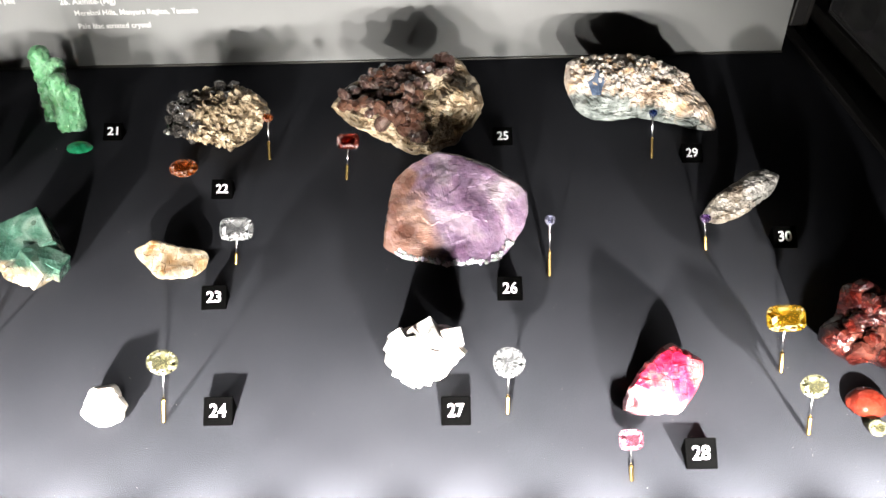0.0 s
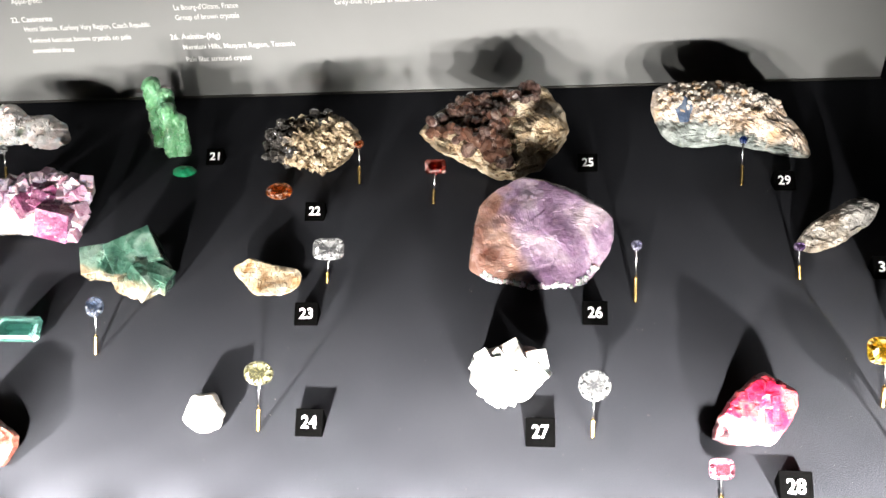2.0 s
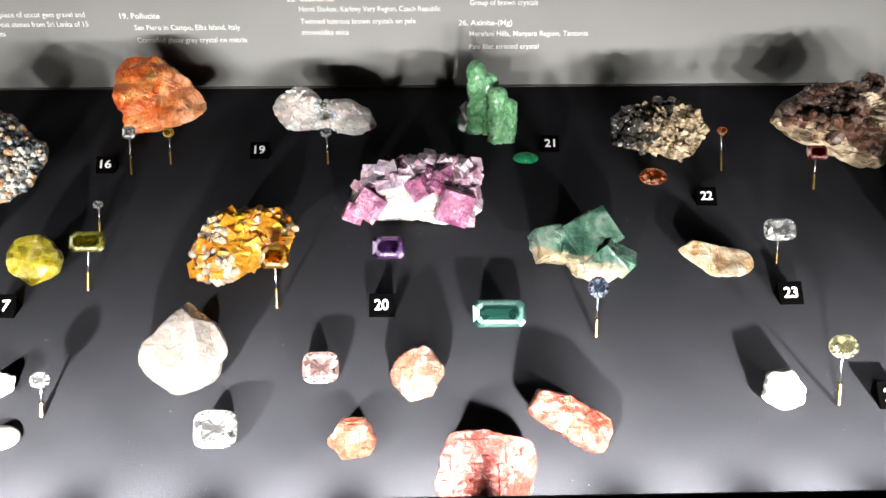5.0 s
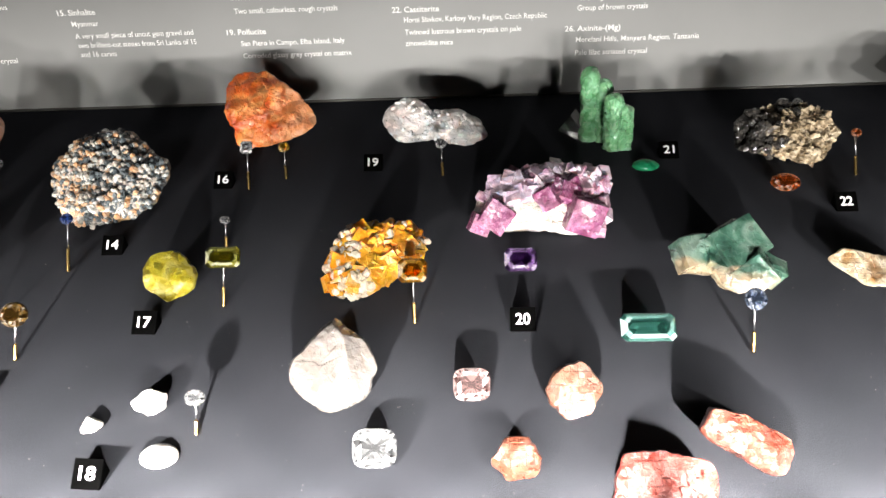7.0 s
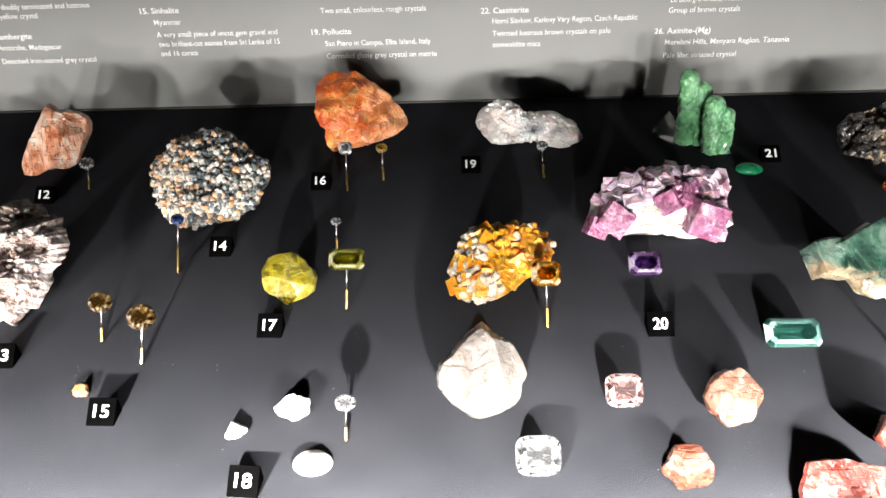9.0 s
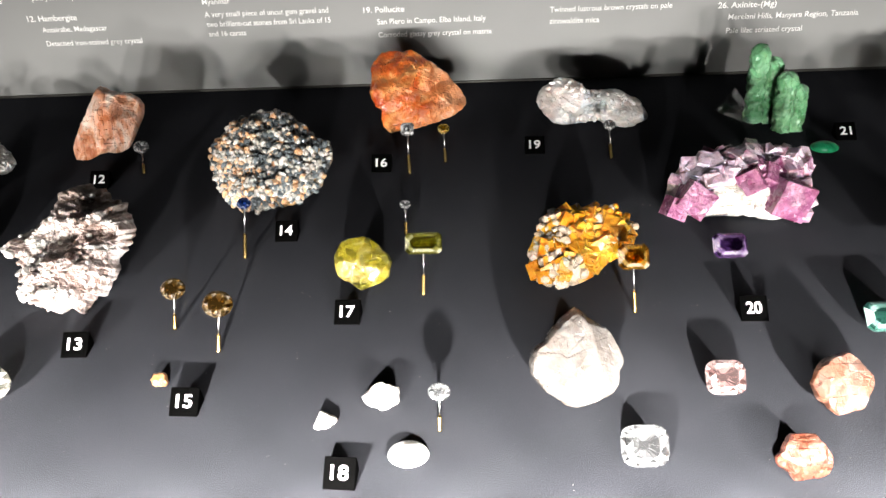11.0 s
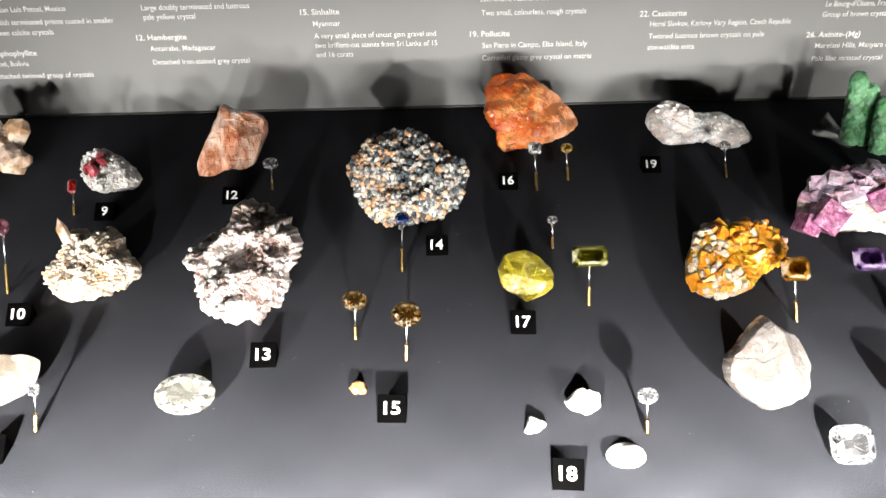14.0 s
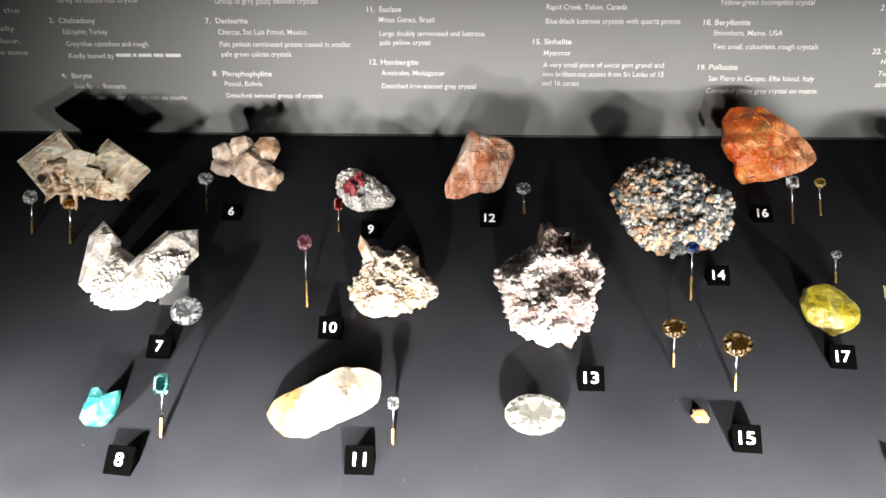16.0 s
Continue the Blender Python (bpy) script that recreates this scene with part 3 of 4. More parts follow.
M_TOPAZ = mineral("colourless_crystal", [(0.156, 0.136, 0.12), (0.231, 0.21, 0.194), (0.305, 0.289, 0.28)], 38, 0.14, 0.2, 0.25, clear=0.5, coat=0.8, tilt=0.14, vary=0.1)
M_PURPLE = mineral("violet_fluorite", [(0.36, 0.17, 0.26), (0.52, 0.33, 0.42), (0.66, 0.52, 0.58)], 60, 0.22, 0.4, 0.5, clear=0.45, coat=0.25)
M_PURPLEC = mineral("deep_violet_cube", [(0.192, 0.048, 0.119), (0.368, 0.16, 0.264)], 120, 0.25, 0.5, 0.4, clear=0.45, coat=0.2)
M_LILAC = mineral("pale_lilac_cube", [(0.6, 0.42, 0.53), (0.74, 0.6, 0.68)], 90, 0.22, 0.35, 0.5, clear=0.45, coat=0.25)
M_JADE = mineral("green_mineral", [(0.126, 0.331, 0.16), (0.168, 0.386, 0.2), (0.21, 0.432, 0.25)], 60, 0.12, 0.2, 0.6, clear=0.15, coat=0.8, grain=500, facet=330, tilt=0.4, vary=0.06)
M_GREEN = mineral("green_fluorite", [(0.0255, 0.0723, 0.051), (0.0553, 0.132, 0.0935), (0.17, 0.246, 0.2)], 40, 0.14, 0.3, 0.2, clear=0.4, coat=0.6, zone=((-0.3, -0.9, -0.4), 0.004, 0.003, [(0.26, 0.2, 0.12), (0.44, 0.38, 0.3)], (-0.259, 0.312)))
M_CASS = mineral("pale_mica_matrix", [(0.1, 0.07, 0.04), (0.34, 0.26, 0.16), (0.5, 0.42, 0.3)], 90, 0.4, 0.9, zone=((-1, 0, 0.4), 0.026, 0.007, [(0.015, 0.014, 0.014), (0.12, 0.11, 0.1)], (-0.171, 0.464)))
M_BLACK = mineral("black_crystal", [(0.01, 0.01, 0.01), (0.05, 0.045, 0.04)], 200, 0.12, 0.3, clear=0, coat=1.0)
M_TAN = mineral("tan_translucent_stone", [(0.3, 0.18, 0.08), (0.5, 0.41, 0.28), (0.62, 0.56, 0.46)], 60, 0.3, 0.3, 0.3, clear=0.35, coat=0.5)
M_BROWNM = mineral("cream_granular_matrix", [(0.24, 0.16, 0.08), (0.45, 0.35, 0.23), (0.58, 0.5, 0.38)], 80, 0.55, 0.9)
M_BROWN = mineral("brown_axinite", [(0.05, 0.027, 0.022), (0.11, 0.065, 0.055), (0.26, 0.19, 0.16)], 120, 0.08, 0.15, 0.1, clear=0.5, coat=0.9)
M_BROWNR = mineral("red_brown_axinite", [(0.08, 0.035, 0.022), (0.16, 0.085, 0.06)], 120, 0.08, 0.15, 0.1, clear=0.5, coat=0.9)
M_AXIN = mineral("lilac_axinite", [(0.123, 0.072, 0.123), (0.218, 0.144, 0.218), (0.399, 0.324, 0.361)], 30, 0.2, 0.2, 0.2, clear=0.25, coat=0.6, zone=((-1, -0.12, -0.1), 0.016, 0.009, [(0.16, 0.07, 0.05), (0.38, 0.25, 0.2)], (0.007, 0.343)), tilt=0.12, vary=0.08)
M_GREYBLUE = mineral("grey_green_base", [(0.125, 0.145, 0.133), (0.237, 0.263, 0.244), (0.375, 0.4, 0.375)], 60, 0.5, 0.6, zone=((0.3, 0.9, 0.4), -0.008, 0.003, [(0.5, 0.32, 0.17), (0.76, 0.7, 0.64)], (0.149, 0.481)))
M_SUGAR = mineral("white_granular_crust", [(0.5, 0.32, 0.17), (0.7, 0.62, 0.54), (0.78, 0.74, 0.7)], 110, 0.5, 0.9)
M_BLUEX = mineral("grey_blue_crystal", [(0.06, 0.09, 0.15), (0.16, 0.2, 0.28)], 120, 0.15, 0.2)
M_GREY30 = mineral("grey_brown_stone", [(0.084, 0.063, 0.0455), (0.224, 0.189, 0.147), (0.35, 0.322, 0.28)], 70, 0.4, 0.8, zone=((1, 0, 0.6), 0.01, 0.006, [(0.12, 0.12, 0.11), (0.4, 0.38, 0.35)], (0.196, 0.360)))
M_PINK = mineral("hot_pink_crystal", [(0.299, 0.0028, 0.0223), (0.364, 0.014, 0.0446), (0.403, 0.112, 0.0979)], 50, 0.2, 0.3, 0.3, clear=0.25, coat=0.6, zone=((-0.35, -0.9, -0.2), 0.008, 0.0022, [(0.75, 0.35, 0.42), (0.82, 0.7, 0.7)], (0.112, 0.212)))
M_RED = mineral("dark_red_crystal", [(0.021, 0.0018, 0.0015), (0.06, 0.0054, 0.003), (0.102, 0.03, 0.021)], 60, 0.15, 0.4, 0.15, clear=0.45, coat=0.8)
M_MORG = mineral("pale_pink_crystal", [(0.158, 0.0649, 0.0381), (0.218, 0.115, 0.0856), (0.278, 0.185, 0.148)], 60, 0.2, 0.3, 0.3, clear=0.4, coat=0.6)
M_ROSE = mineral("rose_crystal", [(0.152, 0.0345, 0.0159), (0.213, 0.069, 0.0398), (0.281, 0.133, 0.0994)], 60, 0.25, 0.4, 0.3, clear=0.3, coat=0.6)
M_SALMON = mineral("salmon_crystal", [(0.119, 0.0224, 0.0127), (0.169, 0.0449, 0.029), (0.228, 0.0972, 0.0726)], 60, 0.3, 0.6, 0.3, clear=0.2, coat=0.5)
M_PINKBIG = mineral("coral_pink_stone", [(0.14, 0.0194, 0.013), (0.187, 0.0454, 0.0356), (0.234, 0.0972, 0.0842)], 60, 0.3, 0.5, 0.3, clear=0.15, coat=0.4)
M_SNOW = mineral("white_stone", [(0.5, 0.48, 0.44), (0.66, 0.64, 0.61)], 90, 0.4, 0.4, 0.2)
M_POLL = mineral("pinkish_glassy_mass", [(0.72, 0.62, 0.58), (0.82, 0.76, 0.73), (0.86, 0.84, 0.82)], 45, 0.35, 0.15, 0.6, coat=0.3, tilt=0.15)
M_OR15 = mineral("orange_gravel", [(0.248, 0.095, 0.03), (0.315, 0.171, 0.075)], 200, 0.35, 0.4, 0.2)


def tabular(ob, place, size, mat, name="crystal"):
    """A flat, sharp-edged tabular crystal, stepped on one side."""
    w, h, d = size
    bm = bmesh.new()
    for k, (sx, sy, off) in enumerate(((1, 1, 0), (0.8, 0.92, 0.32), (0.55, 0.85, 0.55))):
        vs = bmesh.ops.create_cube(bm, size=1)["verts"]
        for v in vs:
            v.co = Vector((v.co.x * w * sx, v.co.y * d * (0.5 + 0.25 * k) + off * d * -0.3, v.co.z * h * sy + k * 0.0007))
    bmesh.ops.bevel(bm, geom=bm.edges[:], offset=0.0006, segments=1, affect="EDGES")
    me = bpy.data.meshes.new(name)
    bm.to_mesh(me)
    bm.free()
    me.materials.append(mat)
    part(name, me, ob, "", place)


# front row of the west end
ob, r = specimen("baryte_specimen", "cluster of pale tabular baryte crystals on brown matrix", (-1.140, 0.467, 0.017), 35, [45, 36, 29, 25, 22, 18, 17, 16, 29, 39, 38, 40, 40, 35, 33, 28, 23, 21, 21, 22, 26, 35, 40, 40], 16, M_MATRIX, seed=2, rough=0.3)
tabular(ob, r.place(-23, 8, 8, 45, 6, 6), (0.043, 0.043, 0.012), M_BARYTE)
tabular(ob, r.place(27, 3, 8, 35, -4, -8), (0.050, 0.034, 0.014), M_BARYTE)
tabular(ob, r.place(2, 3, 13, 10, 8, 12), (0.022, 0.028, 0.012), M_BARYTE)
tabular(ob, r.place(13, -5, 14, 14, 0, -4), (0.028, 0.012, 0.010), M_BARYTE)
grow(ob, r, "prism", [M_BARYTE, M_MATRIX], 34, (0.006, 0.012), 4, (3.6, 6.0, 0.1, 0.95))
ob, r = specimen("danburite_specimen", "two white danburite prisms rising from a crust of tiny calcite crystals", (-1.047, 0.339, 0.014), 28, [33, 36, 28, 18, 12, 10, 9, 8, 9, 24, 31, 33, 32, 31, 31, 33, 33, 30, 29, 27, 24, 29, 31, 31], 12, M_MILK, seed=3, rough=0.25)
for u, v, w, wide, deep, tall, spin in ((-24, -2, 3, 42, 34, 38, -3), (11, -3, 2, 50, 34, 45, 30)):
    part("prism", crystal("prism", M_MILK, 70 + u), ob, "smooth white prism", r.place(u, v, w, spin, 4, 20) @ Matrix.Diagonal((wide / 1000, deep / 1000, tall / 1000, 1)))
grow(ob, r, "grain", [M_WHITE, M_MILK], 420, (0.0022, 0.0026), 5, (3.3, 6.1, 0.15, 0.98), 1.2)
grow(ob, r, "grain", [M_WHITE, M_MILK], 190, (0.0030, 0.0038), 50, (-0.2, 0.75, 0.45, 0.99), 1.2, 12)
ob, r = specimen("quartz_specimen", "group of stubby iron-tinged quartz crystals", (-1.010, 0.486, 0.016), 33, [18, 18, 19, 23, 24, 22, 19, 17, 18, 28, 29, 29, 27, 21, 16, 15, 15, 17, 19, 21, 26, 34, 29, 21], 14, M_TANQ, seed=4, faces=10)
for k, (u, v, w, sz, spin) in enumerate(((-20, 6, 4, 30, -25), (-7, 13, 3, 30, -6), (15, 13, 5, 30, 8), (14, -8, 8, 34, 140), (-1, -3, 9, 32, 35), (-20, -3, 5, 24, -70), (23, -11, 6, 22, 110))):
    part("crystal", crystal("grain", M_TANQ, 40 + k), ob, "", r.place(u, v, w, spin, 12) @ Matrix.Diagonal((sz * 0.00085, sz * 0.00075, sz * 0.00078, 1)))
ob, r = specimen("garnet_specimen", "white chalky matrix with red garnet crystals", (-0.911, 0.454, 0.010), 32, [22, 18, 16, 15, 15, 15, 17, 20, 25, 25, 25, 22, 20, 19, 18, 18, 17, 17, 18, 18, 19, 22, 27, 27], 13, M_CHALK, seed=5, rough=0.3, ridge=0.12, around=160, rings=46, jag=0.07)
grow(ob, r, "grain", [M_GARNET], 9, (0.010, 0.006), 9, (1.6, 3.3, 0.1, 0.75), 0.4)
grow(ob, r, "grain", [M_CHALK], 130, (0.0034, 0.0028), 6, (0, 6.283, 0.2, 0.97), 1.0, 12, "flake")
ob, r = specimen("hambergite_specimen", "iron-stained grey prismatic crystal with broken foot", (-0.818, 0.477, 0.021), 46, [24, 28, 31, 30, 28, 26, 27, 32, 24, 21, 19, 19, 21, 24, 31, 36, 31, 23, 21, 23, 24, 24, 23, 23], 14, M_HAMB, seed=6, faces=8, rough=0.08, jag=0.02, deep=0.55)
ob, r = specimen("teal_specimen", "small translucent teal twinned crystal", (-1.023, 0.224, 0.006), 35, [9, 10, 11, 13, 9, 8, 9, 11, 12, 9, 8, 8, 8, 9, 11, 11, 11, 10, 10, 10, 10, 9, 9, 9], 8, M_TEAL, seed=7, faces=9, rough=0.06, jag=0.01)
ob, r = specimen("euclase_specimen", "large doubly terminated pale yellow crystal", (-0.901, 0.230, 0.008), 22, [27, 29, 31, 27, 22, 20, 16, 15, 14, 14, 16, 19, 27, 31, 29, 27, 23, 20, 16, 15, 14, 15, 17, 21], 12, M_EUCLASE, seed=8, faces=9, rough=0.02, deep=0.6, fine=0.004, jag=0.01, chip=0.0)
ob, r = specimen("cream_specimen", "cream matrix with one tan crystal standing out", (-0.875, 0.330, 0.012), 30, [30, 24, 22, 23, 27, 29, 23, 24, 31, 25, 23, 23, 25, 29, 28, 27, 27, 25, 23, 23, 23, 24, 27, 30], 16, M_CREAM, seed=9, rough=0.35, fine=0.02, jag=0.09, ridge=0.16, around=200, rings=60)
part("crystal", crystal("prism", M_TANQ, 3), ob, "pale tan crystal", r.place(-13, 13, 8, -28, 25) @ Matrix.Diagonal((0.013, 0.010, 0.022, 1)))
grow(ob, r, "grain", [M_CREAM], 120, (0.0034, 0.0022), 11, (0, 6.283, 0.1, 0.99), 1.0, 16, "flake")
ob, r = specimen("pitted_specimen", "large pitted pinkish white mineral with dark hollows", (-0.774, 0.318, 0.021), 32, [31, 35, 35, 36, 37, 40, 44, 31, 27, 29, 32, 37, 34, 32, 33, 35, 38, 37, 38, 39, 35, 34, 29, 27], 22, M_PINKWHITE, seed=10, rough=0.5, fine=0.02, jag=0.12, around=230, rings=70, freq=62, ridge=0.15)
grow(ob, r, "grain", [M_PINKWHITE, M_PINKWHITE, M_SNOW], 130, (0.0036, 0.0026), 12, (0, 6.283, 0.1, 0.99), 1.0, 16, "flake")
grow(ob, r, "grain", [M_SNOW], 50, (0.008, 0.0028), 13, (2.6, 5.0, 0.1, 0.92), 0.5, 12, "flake")
ob, r = specimen("lazulite_specimen", "disc of blue-black crystals sprinkled with pale quartz grains", (-0.678, 0.418, 0.020), 28, [44, 44, 37, 34, 36, 40, 41, 42, 42, 42, 42, 44, 40, 39, 39, 40, 41, 40, 39, 39, 41, 41, 44, 42], 15, M_GREYROCK, seed=11, rough=0.14, fine=0.04, jag=0.05)
grow(ob, r, "grain", [M_BLUEBLACK, M_BLUEBLACK, M_BLUEBLACK, M_GRAINQ], 900, (0.0043, 0.0046), 14, (0, 6.283, 0, 0.99), 0.8, 20)
grow(ob, r, "grain", [M_GRAINQ, M_GRAINQ, M_BLUEBLACK, M_GRAINO], 380, (0.0056, 0.0066), 15, (0, 6.283, 0, 0.97), 0.8, 60, "quartz_grain")
grow(ob, r, "grain", [M_GRAINO, M_GRAINO, M_GRAINQ], 260, (0.0050, 0.0056), 16, (2.1, 4.5, 0.25, 0.99), 0.8, 30, "orange_grain")
ob, r = specimen("orange_specimen", "large glassy orange-red stone", (-0.582, 0.512, 0.024), 47, [37, 32, 29, 27, 27, 29, 32, 33, 37, 38, 37, 34, 33, 31, 29, 32, 38, 32, 29, 29, 30, 33, 38, 43], 17, M_ORANGE, seed=12, faces=22, rough=0.26, fine=0.006, jag=0.06, chip=0.02, chips=2.2, deep=0.6)
ob, r = specimen("yellow_specimen", "translucent yellow crystal with striated faces", (-0.602, 0.315, 0.010), 35, [17, 16, 14, 14, 14, 15, 16, 16, 17, 18, 17, 17, 16, 16, 16, 15, 14, 15, 17, 16, 16, 17, 18, 17], 11, M_YELLOW, seed=13, faces=10, rough=0.03, fine=0.004, jag=0.02, deep=0.5)
ob, r = specimen("amber_specimen", "orange cubic crystals dusted with pale quartz", (-0.473, 0.324, 0.014), 32, [31, 33, 33, 33, 24, 21, 20, 21, 22, 22, 24, 24, 27, 30, 34, 32, 27, 24, 23, 20, 18, 17, 18, 23], 13, M_AMBER, seed=14, rough=0.25)
grow(ob, r, "cube", [M_AMBERC, M_AMBERC, M_AMBER], 120, (0.0078, 0.0066), 17, (0, 6.283, 0, 0.92), 0.45, 40)
grow(ob, r, "grain", [M_CLEARQ], 110, (0.0085, 0.0092), 18, (2.3, 4.7, 0.4, 0.99), 0.8, 40, "quartz_grain")
grow(ob, r, "grain", [M_CLEARQ, M_AMBERC, M_AMBERC], 80, (0.0066, 0.0074), 19, (-0.6, 1.6, 0.2, 0.98), 0.6, 12, "quartz_grain")
ob, r = specimen("topaz_specimen", "large colourless blocky crystal with pointed top", (-0.485, 0.229, 0.014), 38, [22, 21, 21, 21, 21, 22, 26, 22, 20, 19, 19, 22, 23, 23, 22, 21, 21, 22, 22, 21, 21, 22, 22, 21], 15, M_TOPAZ, seed=15, faces=12, rough=0.03, fine=0.004, jag=0.03, deep=0.5)
ob, r = specimen("fluorite_specimen", "violet fluorite cubes on white matrix", (-0.362, 0.379, 0.015), 35, [40, 45, 46, 31, 31, 27, 23, 23, 24, 30, 36, 40, 46, 51, 40, 30, 24, 22, 21, 23, 28, 33, 43, 39], 13, M_MILK, seed=16, rough=0.2)
grow(ob, r, "cube", [M_LILAC, M_LILAC, M_PURPLE], 190, (0.0078, 0.0078), 20, (0.05, 3.1, 0.35, 0.96), 0.5, 60)
grow(ob, r, "cube", [M_PURPLE, M_LILAC], 22, (0.010, 0.010), 22, (5.6, 6.28, 0.55, 0.97), 0.9, 22)
grow(ob, r, "cube", [M_PURPLEC], 8, (0.012, 0.012), 25, (0.3, 1.2, 0.05, 0.5), 0.9, 8)
for u, v, w, sz, spin, nod in ((-33, -9, 9, 19, 30, 35), (24, -9, 10, 23, 10, 42), (-44, -15, 5, 13, 15, 30), (0, 4, 12, 14, 40, 35)):
    part("cube", crystal("cube", M_PURPLEC), ob, "deep violet cube", r.place(u, v, w, spin, nod, 20) @ Matrix.Scale(sz / 1000, 4))
ob, r = specimen("pollucite_specimen", "white sugary crystal mass in three lumps", (-0.443, 0.499, 0.014), 38, [41, 31, 25, 18, 14, 12, 11, 17, 27, 33, 37, 39, 40, 34, 29, 22, 17, 15, 14, 14, 16, 25, 39, 47], 12, M_POLL, seed=17, rough=0.16, fine=0.01, jag=0.07)
grow(ob, r, "grain", [M_POLL], 110, (0.0040, 0.0020), 21, (0, 6.283, 0.1, 0.98), 0.6)
# upright knobbly green columns on a clear acrylic wedge
ob = thing("green_column_specimen", "upright knobbly green columns with small glinting facets", "mineral", (-0.302, 0.478, 0), "mineral specimens on the board")
for cx, cz, rx, hh, sd in ((-0.0130, 0.015, 0.0070, 0.056, 1), (-0.003, 0.014, 0.0070, 0.047, 2), (0.0035, -0.001, 0.0072, 0.042, 3), (0.0125, -0.001, 0.0062, 0.033, 4)):
    v, f, n, k2 = [], [], 40, 56
    for j in range(k2):
        s = j / (k2 - 1)
        cap = math.sqrt(max(0.0, 1 - max(0.0, (s - 0.86) / 0.14) ** 2)) if s > 0.86 else 1.0
        for i in range(n):
            a = 2 * math.pi * i / n
            q = Vector((math.cos(a) * 1.6, math.sin(a) * 1.6, s * hh * 110 + sd * 9))
            rr = rx * max(0.02, cap) * (1.08 + 0.12 * noise.noise(q) + 0.42 * (0.42 - noise.voronoi(q * 1.9)[0][0]) + 0.05 * abs(noise.noise(q * 6)))
            v.append((cx + rr * math.cos(a), cz + s * hh * 0.28 + rr * 0.85 * math.sin(a), s * hh + 0.0003))
    for j in range(k2 - 1):
        for i in range(n):
            f.append((j * n + i, j * n + (i + 1) % n, (j + 1) * n + (i + 1) % n, (j + 1) * n + i))
    f.append(tuple(range(n))[::-1])
    f.append(tuple(range((k2 - 1) * n, k2 * n)))
    part("column", mesh_of("column", v, f, M_JADE, True), ob)
stand = thing("acrylic_wedge", "small clear acrylic wedge support beside the green columns", "stand", (-0.334, 0.480, 0))
v = [(-0.004, 0.028, 0.0003), (0.0165, 0.003, 0.0003), (0.006, 0.031, 0.013)]
v += [(x + 0.006, y + 0.013, z) for x, y, z in v]
part("wedge", mesh_of("wedge", v, [(0, 1, 2), (5, 4, 3), (0, 3, 4, 1), (1, 4, 5, 2), (2, 5, 3, 0)], GLASS), stand)

plate = thing("acrylic_plate", "thin clear acrylic plate that props up the white prisms", "stand", (-1.018, 0.320, 0))
part("plate", box_mesh("plate", (-0.010, -0.001, 0.0003), (0.010, 0.001, 0.020), GLASS, 0.0004), plate, "", pose(0, 0, 0, -30, 0, 0))

ob, r = specimen("green_fluorite_specimen", "blocky green fluorite crystals with tan broken faces", (-0.259, 0.312, 0.016), 42, [28, 22, 19, 19, 22, 25, 20, 18, 17, 22, 27, 32, 31, 27, 19, 14, 15, 18, 19, 22, 22, 25, 29, 31], 12, M_GREEN, seed=18, faces=12, rough=0.1)
for u, v, w, sx, sz, spin, nod, kind in ((-21, 3, 2, 18, 19, -12, -10, "cube"), (5, 7, 1, 31, 25, -28, -12, "cube"), (15, -8, 5, 20, 20, 48, 50, "cube"), (23, -8, 3, 15, 15, 25, 60, "cube"), (-8, -1, 4, 14, 14, 15, -20, "cube")):
    part("block", crystal(kind, M_GREEN, 60 + u), ob, "", r.place(u, v, w, spin, nod, 14) @ Matrix.Diagonal((sx / 1000, sz * 0.0008, sz / 1000, 1)))
ob, r = specimen("cassiterite_specimen", "lustrous black crystals on pale flaky mica", (-0.171, 0.464, 0.016), 34, [38, 36, 33, 30, 27, 26, 25, 24, 25, 27, 34, 38, 38, 41, 32, 26, 23, 22, 22, 28, 30, 31, 33, 35], 15, M_CASS, seed=19, rough=0.6, fine=0.08, jag=0.06)
grow(ob, r, "blade", [M_CASS], 320, (0.0065, 0.0045), 23, (0, 6.283, 0, 0.96), 1.3, 40, "mica_flake")
grow(ob, r, "grain", [M_BLACK], 60, (0.008, 0.007), 24, (2.5, 4.0, 0.4, 0.97), 0.8, 30)
grow(ob, r, "grain", [M_BLACK], 16, (0.008, 0.007), 26, (1.1, 1.9, 0.6, 0.97), 0.8, 16)
ob, r = specimen("tan_specimen", "flat tan and clear broken crystal", (-0.169, 0.314, 0.005), 25, [22, 20, 14, 11, 10, 9, 10, 11, 14, 19, 21, 25, 19, 15, 13, 13, 13, 13, 12, 13, 14, 17, 19, 22], 7, M_TAN, seed=20, faces=9, rough=0.12)
ob, r = specimen("axinite_cluster", "glassy brown blade crystals on cream matrix", (-0.021, 0.462, 0.022), 31, [51, 52, 49, 50, 48, 34, 31, 31, 34, 39, 47, 55, 62, 51, 42, 38, 36, 38, 42, 42, 42, 45, 45, 49], 18, M_BROWNM, seed=21, rough=0.4, fine=0.05, jag=0.05, around=120)
grow(ob, r, "grain", [M_BROWN, M_BROWN, M_BROWNR], 100, (0.0115, 0.0110), 27, (0.9, 3.2, 0.1, 0.98), 0.8, 60)
grow(ob, r, "grain", [M_BROWN, M_BROWNR], 30, (0.0125, 0.012), 28, (3.2, 5.2, 0.05, 0.62), 0.8, 30)
